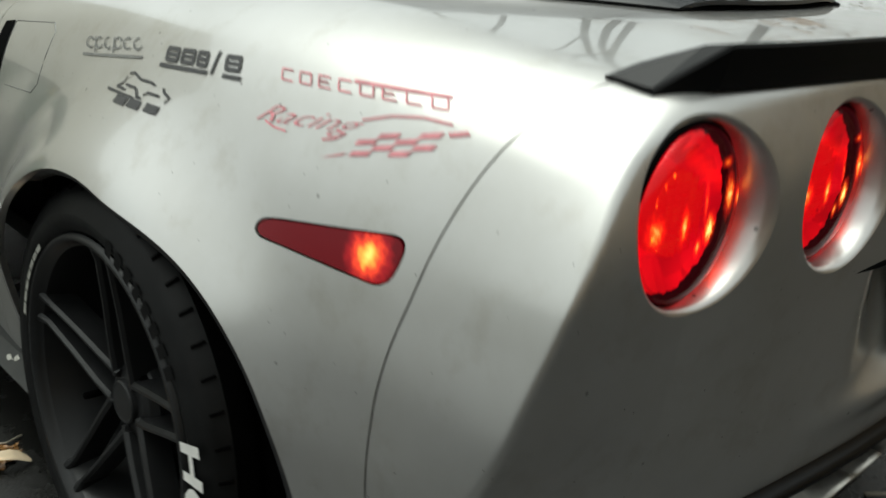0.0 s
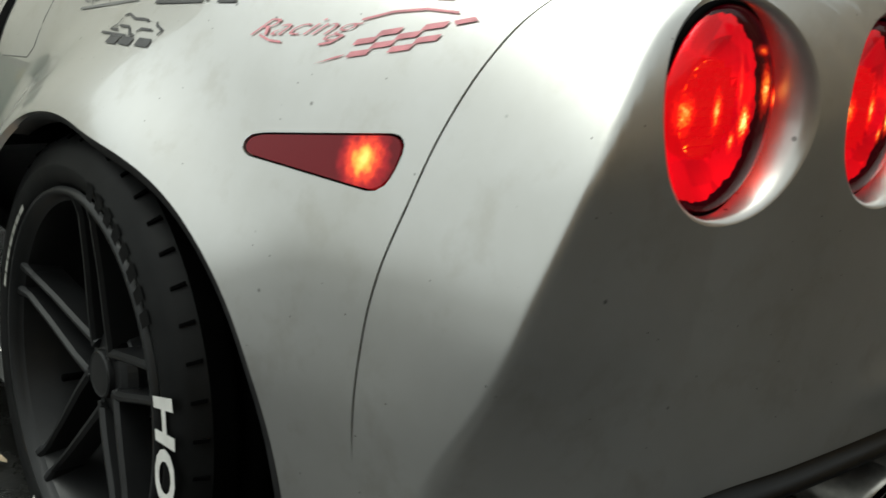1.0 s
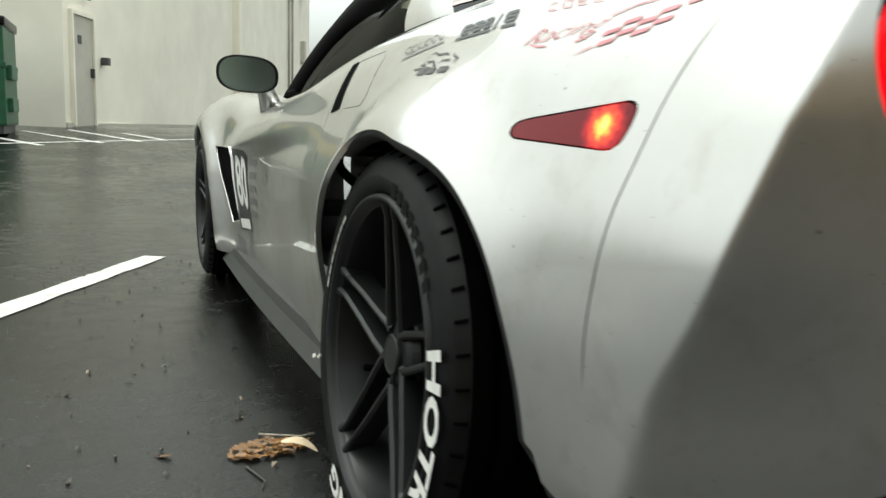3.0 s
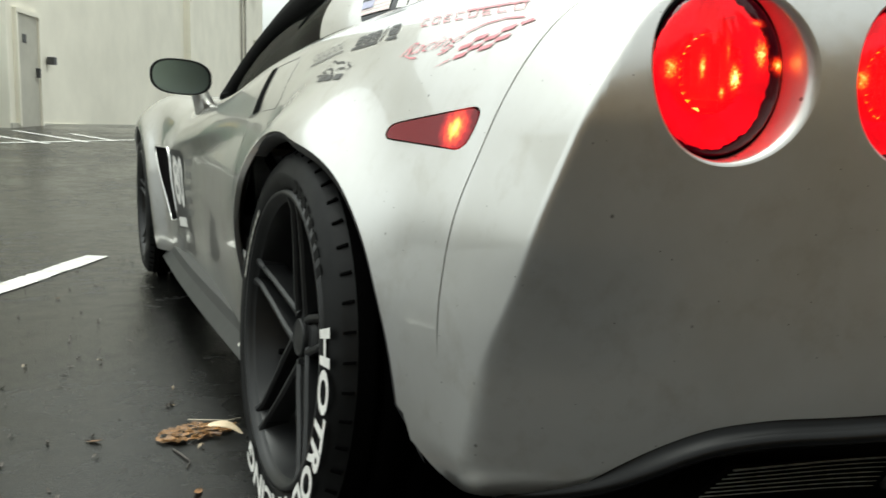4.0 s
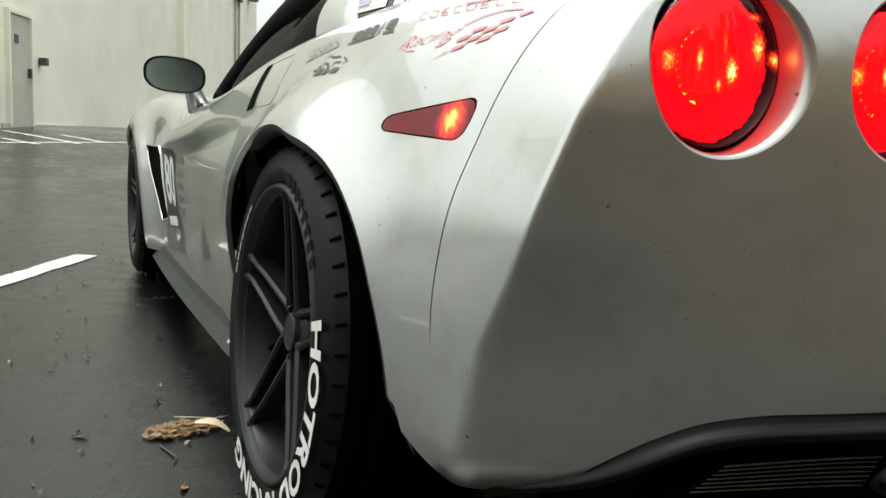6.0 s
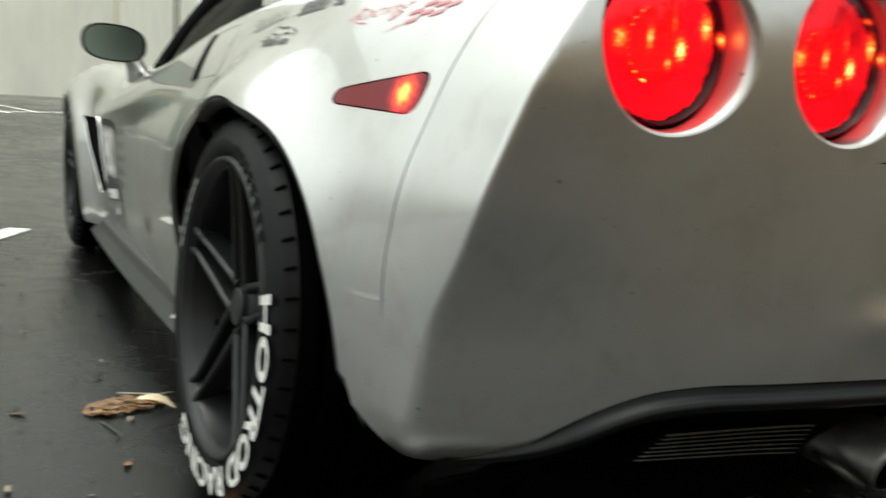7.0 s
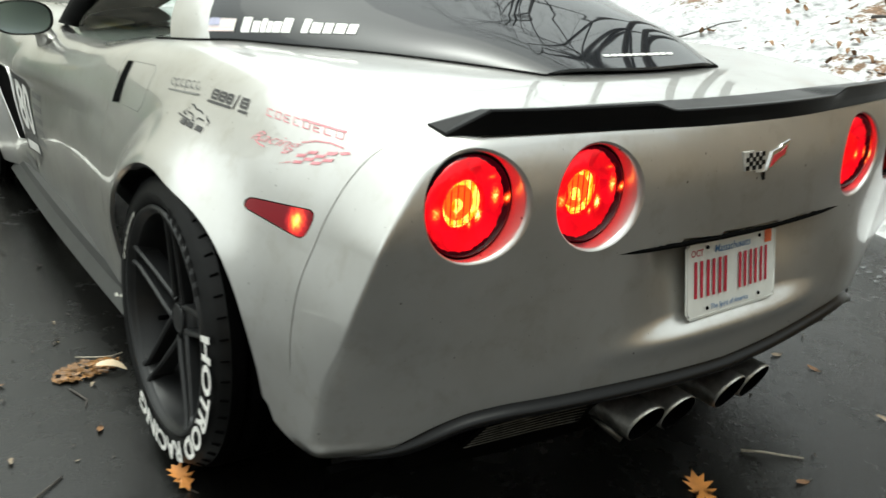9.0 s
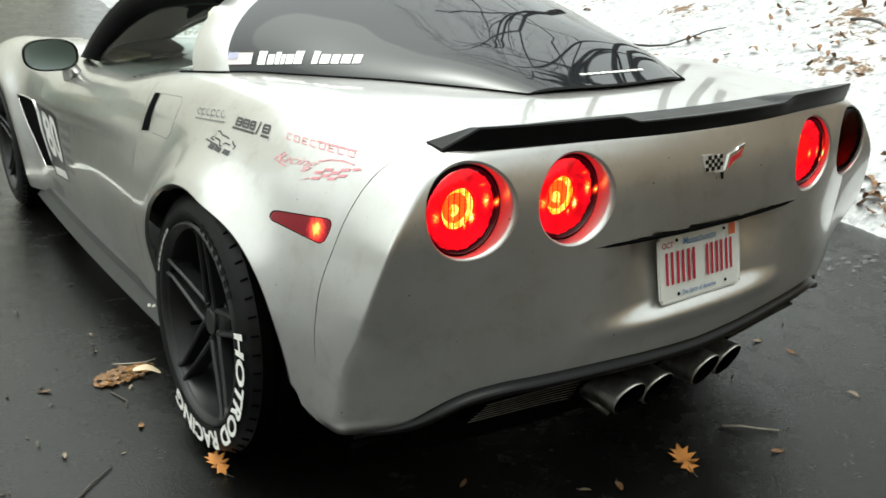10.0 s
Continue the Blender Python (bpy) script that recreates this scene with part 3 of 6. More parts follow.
def gap(v):
    """The seam closes up near the foot."""
    return GAP * step01(v[:, 2], 0.44, 0.48)


def seam(v):
    return v[:, 1] - SEAM_AT(v[:, 2])


# rear bumper, both halves in one piece
bv, bf = clip(skin_v, skin_f, -seam(skin_v) - gap(skin_v))
for lx, lz in LAMPS:
    bv, bf = clip(bv, bf, np.where(bv[:, 1] < -0.45, np.hypot(bv[:, 0] - lx, bv[:, 2] - lz) - LAMP_R, 1.0))
half = bf
mv = bv.copy()
mv[:, 0] *= -1
bv2 = np.concatenate([bv, mv])
bf2 = np.concatenate([bf, bf[:, ::-1] + len(bv)])
panel("rear_bumper", bv2, bf2, body, PAINT, car, 0.010, "silver rear bumper fascia with road grime")

# rear quarters with the deck
qv, qf = clip(skin_v, skin_f, seam(skin_v) - gap(skin_v))
rest_v, rest_f = clip(qv, qf, -(0.585 - qv[:, 1]) - GAP)
qv, qf = clip(qv, qf, 0.585 - qv[:, 1] - GAP)
mk = np.where(qv[:, 0] < -0.6, -convex(qv[:, 1], qv[:, 2], MARKER, 0.022), 1.0)
qv, qf = clip(qv, qf, mk)
panel("quarter_panel", qv, qf, body, PAINT, car, 0.010)
panel("quarter_panel", *(lambda a: (a[0] * np.array([-1, 1, 1]), a[1][:, ::-1]))((qv, qf)), body, PAINT, car, 0.010)
# doors, front fenders with bonnet
dv, df = clip(rest_v, rest_f, 1.93 - rest_v[:, 1] - GAP)
fv, ff = clip(rest_v, rest_f, rest_v[:, 1] - 1.93 - GAP)
for s in (1, -1):
    flip = (lambda a: a) if s > 0 else (lambda a: a[:, ::-1])
    panel("door", dv * np.array([s, 1, 1]), flip(df), body, PAINT, car, 0.010)
    panel("front_fender", fv * np.array([s, 1, 1]), flip(ff), body, PAINT, car, 0.010)

# ---- glasshouse ----
ROOF_AT = curve([(-0.60, 0.880), (-0.45, 0.916), (-0.2, 0.995), (0.1, 1.085), (0.4, 1.165), (0.7, 1.215), (1.05, 1.235), (1.35, 1.205), (1.7, 1.08), (2.1, 0.905), (2.3, 0.80)], 0.07)
ROOF_W = curve([(-0.6, 0.24), (-0.45, 0.300), (-0.38, 0.345), (-0.28, 0.43), (-0.10, 0.54), (0.1, 0.635), (0.3, 0.705), (0.6, 0.735), (1.2, 0.74), (1.6, 0.72), (2.0, 0.62), (2.3, 0.4)], 0.05)


SILL_AT = curve([(-0.6, 0.86), (0.45, 0.86), (1.0, 0.81), (1.7, 0.765), (2.3, 0.75)], 0.06)


HATCH_SQUARE = curve([(-0.6, 6.0), (-0.40, 4.5), (-0.15, 0.6), (0.0, 0.0), (0.5, 0.0)], 0.05)


def cabin(p):
    x, y, z = np.abs(p[:, 0]), p[:, 1], p[:, 2]
    base = SILL_AT(y)
    h = np.maximum(ROOF_AT(y) - base, 0.004)
    q = np.clip(z - base, 0, 3) / h
    k = step01(y, 0.45, 0.85)
    return (x / ROOF_W(y)) ** (2.3 - 0.55 * k + HATCH_SQUARE(y)) + q ** (2.0 - 0.25 * k) - 1.0


def cabin_shell():
    ys = np.concatenate([np.linspace(-0.55, 0.7, 110, endpoint=False), np.linspace(0.7, 2.2, 70)])
    el = np.radians(np.linspace(0.5, 89.9, 90))
    o = np.stack([np.zeros(len(ys)), ys, SILL_AT(ys) + 0.002], -1)
    d = np.stack([-np.cos(el), np.zeros(len(el)), np.sin(el)], -1)
    v = meet(cabin, np.repeat(o, len(el), 0), np.tile(d, (len(ys), 1)), 1.0)
    return v, grid_faces(len(ys), len(el))


def both(v, f):
    w = v * np.array([-1, 1, 1])
    return np.concatenate([v, w]), np.concatenate([f, f[:, ::-1] + len(v)])


cv, cf = cabin_shell()
hoop = lambda v: v[:, 1] - (0.275 + 0.85 * (v[:, 2] - 0.90))  # rear edge of the roof hoop
hoop_front = lambda v: v[:, 1] - (0.475 + 0.62 * (v[:, 2] - 0.90))
rail = lambda v: v[:, 2] - np.minimum(1.175 - 0.35 * np.clip(0.9 - v[:, 1], 0, 2) ** 2, 1.175 - 0.62 * np.clip(v[:, 1] - 1.15, 0, 3))
screen = lambda v: v[:, 1] - (2.05 - 1.75 * (v[:, 2] - 0.90))
hv, hf = clip(cv, cf, -hoop(cv))
hv, hf = clip(hv, hf, hv[:, 1] + 0.450 - 0.25 * hv[:, 0] ** 2)
panel("hatch_glass", *both(hv, hf), cabin, HATCH_GLASS, car, 0.006, "dark tinted hatch glass")
tv, tf = clip(cv, cf, hoop(cv))
pv, pf = clip(tv, tf, -hoop_front(tv))
panel("roof_hoop", *both(pv, pf), cabin, PAINT, car, 0.02, "silver roof hoop behind the doors")
tv, tf = clip(tv, tf, hoop_front(tv))
wv, wf = clip(tv, tf, -rail(tv))
wv, wf = clip(wv, wf, -screen(wv) - 0.05)
panel("side_window", wv, wf, cabin, SIDE_GLASS, car, 0.004, "greenish side window")
panel("side_window", wv * np.array([-1, 1, 1]), wf[:, ::-1], cabin, SIDE_GLASS, car, 0.004, "greenish side window")
top_v, top_f = clip(tv, tf, np.maximum(rail(tv), screen(tv) + 0.05))
scr_v, scr_f = clip(top_v, top_f, screen(top_v) - 0.03)
top_v, top_f = clip(top_v, top_f, -screen(top_v) + 0.03)
panel("roof", *both(top_v, top_f), cabin, ROOF_BLACK, car, 0.02, "black roof panel and window frames")
panel("windscreen", *both(scr_v, scr_f), cabin, SIDE_GLASS, car, 0.004)


def window_frame(s):
    """Black pillar and rail round the side window, from the mirror up over the door."""
    outer = np.array([(0.725, 1.90, 0.770), (0.655, 1.81, 0.920), (0.590, 1.63, 1.040), (0.560, 1.40, 1.110), (0.545, 1.10, 1.155), (0.545, 0.85, 1.165), (0.570, 0.60, 1.140)])
    inner = np.array([(0.735, 1.64, 0.785), (0.657, 1.50, 0.925), (0.612, 1.36, 1.003), (0.592, 1.08, 1.030), (0.578, 0.86, 1.050), (0.582, 0.72, 1.055), (0.590, 0.58, 1.060)])
    t = np.linspace(0, 6, 37)
    at = lambda p: np.stack([np.interp(t, np.arange(7), p[:, c]) for c in range(3)], -1)
    smooth_at = lambda p: np.stack([np.convolve(np.pad(p[:, c], 3, mode="edge"), np.ones(7) / 7, "valid") for c in range(3)], -1)
    o, i = smooth_at(at(outer)), smooth_at(at(inner))
    mid = (o + i) / 2 + np.array([0.012, 0, 0.006])
    deep = np.array([-0.03, 0, -0.008])
    rows = [o + deep, o, mid, i, i + deep]
    v = np.stack(rows, 1).reshape(-1, 3) * np.array([s, 1, 1])
    f = [(a * 5 + j, a * 5 + j + 1, a * 5 + j + 6, a * 5 + j + 5) for a in range(36) for j in range(4)]
    f += [(a * 5 + 4, a * 5, a * 5 + 5, a * 5 + 9) for a in range(36)] + [tuple(range(5)), tuple(range(180, 185))]
    mesh_part("window_frame", v, f, ROOF_BLACK, car, "matt black window frame")


window_frame(-1)
window_frame(1)


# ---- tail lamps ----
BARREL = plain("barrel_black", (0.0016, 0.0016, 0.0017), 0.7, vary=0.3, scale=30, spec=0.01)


def ring_rows(rows, n):
    """Faces between rows of n points that each run once round."""
    return [(i * n + j, i * n + (j + 1) % n, (i + 1) * n + (j + 1) % n, (i + 1) * n + j) for i in range(rows - 1) for j in range(n)]


def tail_lamp(x, z, lit=True):
    """A round lamp set into the fascia; its axis points straight back."""
    lamp = empty("tail_lamp", "round lit red tail lamp in a body-coloured bezel" if lit else "round unlit dark red tail lamp", parent=car)
    a = np.linspace(0, 2 * np.pi, 72, endpoint=False)
    edge = rear_at(x + LAMP_R * np.cos(a), z + LAMP_R * np.sin(a))
    back = -0.686 if abs(x) > 0.5 else -0.712
    cx = x + (-0.006 if x < 0 else 0.006)
    rings = []
    for r, t in ((LAMP_R, 0.0), (LAMP_R - 0.0012, 0.02), (LAMP_R - 0.0035, 0.08), (LAMP_R - 0.0055, 0.30), (LAMP_R - 0.0075, 1.0)):
        c = x + (cx - x) * t
        rings.append(np.stack([c + r * np.cos(a), edge[:, 1] + t * (back + 0.006 - edge[:, 1]), z + r * np.sin(a)], -1))
    mesh_part("bezel", np.concatenate(rings), ring_rows(5, 72), PAINT, lamp)
    # rubber gasket round the lens, then the housing's black wall behind it with a ragged moulded foot
    g = np.linspace(0, 2 * np.pi, 144, endpoint=False)
    rows = [np.stack([cx + r * np.cos(g), np.full(144, y), z + r * np.sin(g)], -1) for r, y in ((0.0850, back + 0.010), (0.0835, back + 0.001), (0.0800, back + 0.002), (0.0795, back + 0.008))]
    mesh_part("gasket", np.concatenate(rows), ring_rows(4, 144), BARREL, lamp)
    foot = 0.0748 + 0.0006 * np.sin(9 * g + 7 * x) + 0.0005 * np.sin(23 * g + 2) + 0.0004 * np.sin(41 * g)
    rows = [np.stack([cx + r * np.cos(g), np.full(144, y), z + r * np.sin(g)], -1) for r, y in ((0.0798, back + 0.003), (0.0785, back + 0.007), (foot, back + 0.0075), (foot - 0.001, back + 0.012))]
    mesh_part("housing", np.concatenate(rows), ring_rows(4, 144), BARREL, lamp, "black lamp housing")
    dome = [(0.002 - 0.022 * math.cos(t), 0.0806 * math.sin(t)) for t in np.linspace(0.0, math.pi / 2, 18)] + [(0.006, 0.0807)]
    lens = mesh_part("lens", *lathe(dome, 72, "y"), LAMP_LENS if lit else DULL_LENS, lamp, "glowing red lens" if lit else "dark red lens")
    lens.location = (cx, back, z)
    # faceted reflector bowl with a bulb at its focus
    bowl = [(back + 0.034 - 0.025 * (r / 0.076) ** 2, r) for r in (0.0395, 0.0445, 0.050, 0.055, 0.060, 0.066, 0.0765)]
    mesh_part("reflector", *lathe(bowl, 32, "y", (cx, 0, z)), LAMP_BOWL if lit else DULL_BOWL, lamp, "faceted reflector bowl", smooth=False)
    if not lit:
        return lamp
    # added glowing tube and level vanes, pitched to the camera: core shows from above
    y0, y1, tube_r = back + 0.004, back + 0.022, 0.0392
    lean = math.tan(radians(20.5))
    for k in range(11):
        h = -0.0375 + 0.0075 * k
        q = []
        for dz in (0, 0.0002):
            for y in (y0, y1):
                zz = h - (y - y0 - 0.009) * lean
                half = math.sqrt(max(1e-6, tube_r ** 2 - min(abs(zz), tube_r) ** 2))
                q += [(cx + sx * half, y, z + max(-tube_r, min(tube_r, zz)) + dz) for sx in (-1, 1)]
        mesh_part("vane", q, [(0, 1, 3, 2), (4, 6, 7, 5), (0, 4, 5, 1), (2, 3, 7, 6), (0, 2, 6, 4), (1, 5, 7, 3)], VANE, lamp, smooth=False)
    # added upright vanes, turned to the camera's path, hide the core from beside
    for k in range(7):
        h = -0.036 + 0.012 * k
        q = []
        for dx in (0, 0.0002):
            for y in (y0, y1):
                xx = max(-tube_r, min(tube_r, h + (y - y0 - 0.009) * 0.86))
                half = math.sqrt(max(1e-6, tube_r ** 2 - xx ** 2))
                q += [(cx + xx + dx, y, z + sz * half) for sz in (-1, 1)]
        mesh_part("vane", q, [(0, 1, 3, 2), (4, 6, 7, 5), (0, 4, 5, 1), (2, 3, 7, 6), (0, 2, 6, 4), (1, 5, 7, 3)], VANE, lamp, smooth=False)
    mesh_part("tube", *lathe([(y1 + 0.006, 0.0392), (back + 0.012, 0.0392), (back + 0.012, 0.0400), (y1 + 0.006, 0.0400)], 40, "y", (cx, 0, z)), VANE, lamp, "red inner tube")
    # dish and rim glow by themselves in place of reflected bulb light
    dish = lambda rs: [(back + 0.030 - 0.006 * (r / 0.040) ** 2, r) for r in rs]
    mesh_part("inner_reflector", *lathe(dish((0.002, 0.010, 0.018, 0.024, 0.028)), 32, "y", (cx, 0, z)), LAMP_DISH, lamp, "glowing orange inner reflector")
    mesh_part("reflector_rim", *lathe(dish((0.028, 0.032, 0.036, 0.0388)), 32, "y", (cx, 0, z)), LAMP_CORE, lamp, "bright rim of the inner reflector", smooth=False)
    mesh_part("bulb", *lathe([(back + 0.029, 0.008), (back + 0.026, 0.011), (back + 0.0235, 0.008), (back + 0.0225, 0.001)], 20, "y", (cx - 0.003, 0, z - 0.004)), LAMP_CORE, lamp, "bright bulb")
    return lamp


for lx, lz in LAMPS:
    tail_lamp(lx, lz)
    tail_lamp(-lx, lz, lx > -0.5)


# ---- side marker ----
def side_marker():
    m = empty("side_marker", "lit red wedge-shaped side marker lamp", parent=car)
    v, f = skin_patch(side_at, lambda u, w: convex(u, w, MARKER, 0.022) - 0.002, (-0.52, -0.30), (0.665, 0.735), 60, 26, 0.0)
    p = side_at([-0.468], [0.700])[0]
    panel("lens", v, f, body, marker_material(tuple(p)), m, 0.008)


side_marker()


# ---- wheels ----
def wheel(name_at, width, radius, rim_r, parent, lettered):
    """A wheel whose outer face looks to -x, its centre at the given point."""
    w = empty("wheel", "black five-twin-spoke alloy wheel with a low tyre", at=name_at, parent=parent)
    h = width / 2
    out = [(-h + 0.012, rim_r), (-h + 0.002, rim_r + 0.010), (-h - 0.006, rim_r + 0.03), (-h - 0.005, radius - 0.048), (-h + 0.001, radius - 0.030), (-h + 0.012, radius - 0.016), (-h + 0.028, radius - 0.007), (-h + 0.050, radius - 0.001)]
    grooves = []
    for g in (-0.30, -0.10, 0.10, 0.30):
        c = g * width
        grooves += [(c - 0.006, radius), (c - 0.005, radius - 0.007), (c + 0.005, radius - 0.007), (c + 0.006, radius)]
    mesh_part("tyre", *lathe(out[:7], 120, "x"), RUBBER, w, "black low-profile rubber sidewall")
    mesh_part("tread", *lathe(out[6:] + grooves + [(-a, r) for a, r in out[::-1]], 120, "x"), SHADED_TREAD, w, "dull black grooved tread")
    # sipes across the shoulder: dark boxes stand for the shade in them
    b = box_bm((0.017, 0.0040, 0.010), (0, 0, 0), turn=Matrix.Rotation(radians(-38), 4, 'Y'))
    for q in b.verts:
        q.co.y += q.co.x * 0.12
        q.co += Vector((-h + 0.019, 0, radius - 0.0145))
    first = part("tread_groove", b, DEEP_BLACK, w, smooth=False)
    for k in range(1, 48):
        g = new("tread_groove", first.data)
        g.parent = w
        g.rotation_euler = (2 * math.pi * k / 48, 0, 0)
    # rim barrel and lip
    lip = [(-h + 0.004, rim_r + 0.004), (-h - 0.003, rim_r + 0.001), (-h - 0.003, rim_r - 0.005), (-h + 0.008, rim_r - 0.008), (-h + 0.014, rim_r - 0.015),
           (-h + 0.05, rim_r - 0.024), (-h + 0.115, rim_r - 0.036), (h - 0.02, rim_r - 0.030)]
    mesh_part("rim_lip", *lathe(lip[:5], 96, "x"), RIM, w, "dark grey rim lip")
    mesh_part("barrel", *lathe(lip[4:7], 96, "x"), RIM, w, "dark grey rim barrel")
    # shade behind the spokes is put into the near-black of these two
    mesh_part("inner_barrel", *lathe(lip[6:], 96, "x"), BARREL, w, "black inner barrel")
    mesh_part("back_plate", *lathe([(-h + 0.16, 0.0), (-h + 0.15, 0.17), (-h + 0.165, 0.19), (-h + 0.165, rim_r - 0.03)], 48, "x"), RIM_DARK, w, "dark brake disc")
    # twin spokes: two bars a pair, from the hub to the lip
    for k in range(5):
        a = 2 * math.pi * k / 5 + SPOKE_TURN
        for s in (-1, 1):
            pts = []
            for r, off, deep, wide, thick in ((0.030, 0.0275, 0.036, 0.0075, 0.040), (0.075, 0.0265, 0.030, 0.0062, 0.042), (0.15, 0.0225, 0.022, 0.0056, 0.044), (rim_r - 0.032, 0.0185, 0.013, 0.0058, 0.046), (rim_r - 0.010, 0.0215, 0.006, 0.0095, 0.050)):
                pts.append((r, off * s, deep, wide, thick))
            v, f = [], []
            for i, (r, off, deep, wide, thick) in enumerate(pts):
                for dx, dy in ((0, -wide * 0.35), (0, wide * 0.35), (0.005, wide), (thick, wide), (thick, -wide), (0.005, -wide)):
                    v.append((-h + deep + dx, off + dy, r))
                if i:
                    for j in range(6):
                        f.append(((i - 1) * 6 + j, (i - 1) * 6 + (j + 1) % 6, i * 6 + (j + 1) % 6, i * 6 + j))
            f += [(0, 1, 2, 3, 4, 5), tuple(range(24, 30))[::-1]]
            mesh_part("spoke", turned(v, Matrix.Rotation(a, 4, 'X')), f, RIM, w, smooth=False)
    mesh_part("hub", *lathe([(-h + 0.10, 0.072), (-h + 0.060, 0.066), (-h + 0.050, 0.056), (-h + 0.045, 0.046), (-h + 0.043, 0.0335), (-h + 0.036, 0.0325), (-h + 0.034, 0.030), (-h + 0.035, 0.027), (-h + 0.035, 0.0)], 40, "x"), RIM, w, "dark hub with centre cap", smooth=False)
    for k in range(5):
        a = 2 * math.pi * (k + 0.5) / 5 + SPOKE_TURN
        q, fq = lathe([(-h + 0.046, 0.0), (-h + 0.046, 0.008), (-h + 0.049, 0.010), (-h + 0.065, 0.010)], 6, "x", (0, 0, 0.054))
        mesh_part("lug_nut", turned(q, Matrix.Rotation(a, 4, 'X')), fq, RIM_DARK, w, smooth=False)
    if lettered:
        for words, start, size in LETTERING:
            v, f = text_mesh(words, 0.048, 0.0017, 0.0)
            s = size / v[:, 0].max()
            r = rim_r + 0.013 + (v[:, 1]) * 1.25
            a = start - v[:, 0] * s
            x = -h - 0.0065 - 0.0004 * np.ones(len(v))
            # clockwise seen from the car's left side; angle from straight up towards the rear
            p = np.stack([x, -r * np.sin(a), r * np.cos(a)], -1)
            mesh_part("lettering", p, f, WHITE, w, "white raised tyre lettering", smooth=False)
        for lo, hi, r0, r1, n, mat, name in ((284, 322, 0.003, 0.011, 7, SMEAR, "lettering"), (14, 60, 0.012, 0.034, 8, MOULDED, "moulded_letter")):
            for k in range(n):
                a0 = radians(lo + (hi - lo) * k / n)
                a1 = a0 + radians((hi - lo) / n * (0.62 if n > 7 else 0.86))
                t = np.array([a0, a1, a1, a0])
                r = rim_r + np.array([r0, r0, r1, r1])
                p = np.stack([np.full(4, -h - 0.0068), -r * np.sin(t), r * np.cos(t)], -1)
                mesh_part(name, p, [(0, 1, 2, 3)], mat, w, smooth=False)
    # valve stem
    mesh_part("valve", *tube([(-h + 0.09, 0.18, -0.075), (-h + 0.05, 0.172, -0.07)], 0.006, 8), DEEP_BLACK, w)
    return w


SPOKE_TURN = radians(1)
SMEAR = plain("dull_white_smear", (0.34, 0.335, 0.30), 0.7, vary=0.5, scale=160)
LETTERING = [("HOTROD RACING", radians(73), radians(-137))]
rear_wheel = wheel((-0.757, 0.019, 0.334), 0.315, 0.327, 0.247, car, True)
# rear wheels lean in at the top and toe in a little
LEAN_IN = Matrix.Rotation(0.022, 4, 'Z') @ Matrix.Rotation(0.0586, 4, 'Y')
rear_wheel.matrix_basis = Matrix.Translation(rear_wheel.location) @ LEAN_IN
front_wheel = wheel((-0.805, BASE, 0.325), 0.275, 0.325, 0.243, car, False)
for src, x in ((rear_wheel, 0.703), (front_wheel, 0.751)):
    copy_thing(src, Matrix.Translation((x, src.location.y, src.location.z)) @ Matrix.Rotation(math.pi, 4, 'Z') @ (LEAN_IN if src is rear_wheel else Matrix()))


# wheel wells and floor, dark
def well(cy, cz, r, x0, x1):
    a = np.linspace(-0.30, math.pi + 0.15, 40)
    v, f = [], []
    for x in (x0, x1):
        v += [(x, cy + r * math.cos(t), max(0.16, cz + r * math.sin(t))) for t in a]
    n = len(a)
    f = [(i, i + 1, n + i + 1, n + i) for i in range(n - 1)]
    f.append(tuple(range(n, 2 * n)))
    return v, f


TRIM_GREY = plain("trim_grey", (0.030, 0.030, 0.031), 0.45, vary=0.3, scale=40, spec=0.4)


def arch_trim():
    """Dark edge of the liner just inside the rear arch, behind the wheel."""
    yz = []
    for a in np.radians(np.linspace(62, 178, 40)):
        c = math.cos(a)
        r = float(0.351 + 0.065 * step01(-c, 0.2, 1.0))
        yz.append((r * c, AXLE_Z + r * math.sin(a)))
    yz += [(-0.431 - 0.5 * (0.36 - z), z) for z in (0.33, 0.30)]
    p = side_at([q[0] for q in yz], [q[1] for q in yz])
    v = []
    for k, q in enumerate(p):
        u = k / (len(p) - 1)
        wide = 0.008 + 0.040 * u
        to = np.array([0, -q[1], AXLE_Z - q[2]])
        to /= np.linalg.norm(to)
        v += [tuple(q + np.array([0.004, 0, 0])), tuple(q + to * wide * 0.6 + np.array([0.007, 0, 0])), tuple(q + to * wide + np.array([0.030, 0, 0]))]
    f = [(i * 3 + j, i * 3 + j + 1, (i + 1) * 3 + j + 1, (i + 1) * 3 + j) for i in range(len(p) - 1) for j in range(2)]
    mesh_part("arch_trim", v, f, TRIM_GREY, car, "dark grey liner edge inside the rear arch")


arch_trim()
for s in (-1, 1):
    mesh_part("wheel_liner", *well(0.0, AXLE_Z, 0.43, s * 0.82, s * 0.45), LINER, car, "black wheel liner")
    mesh_part("wheel_liner", *well(BASE, 0.325, 0.39, s * 0.86, s * 0.5), LINER, car, "black wheel liner")
part("underbody", box_bm((1.10, 3.7, 0.12), (0, 1.35, 0.24), 0.02), LINER, car, "black underbody")


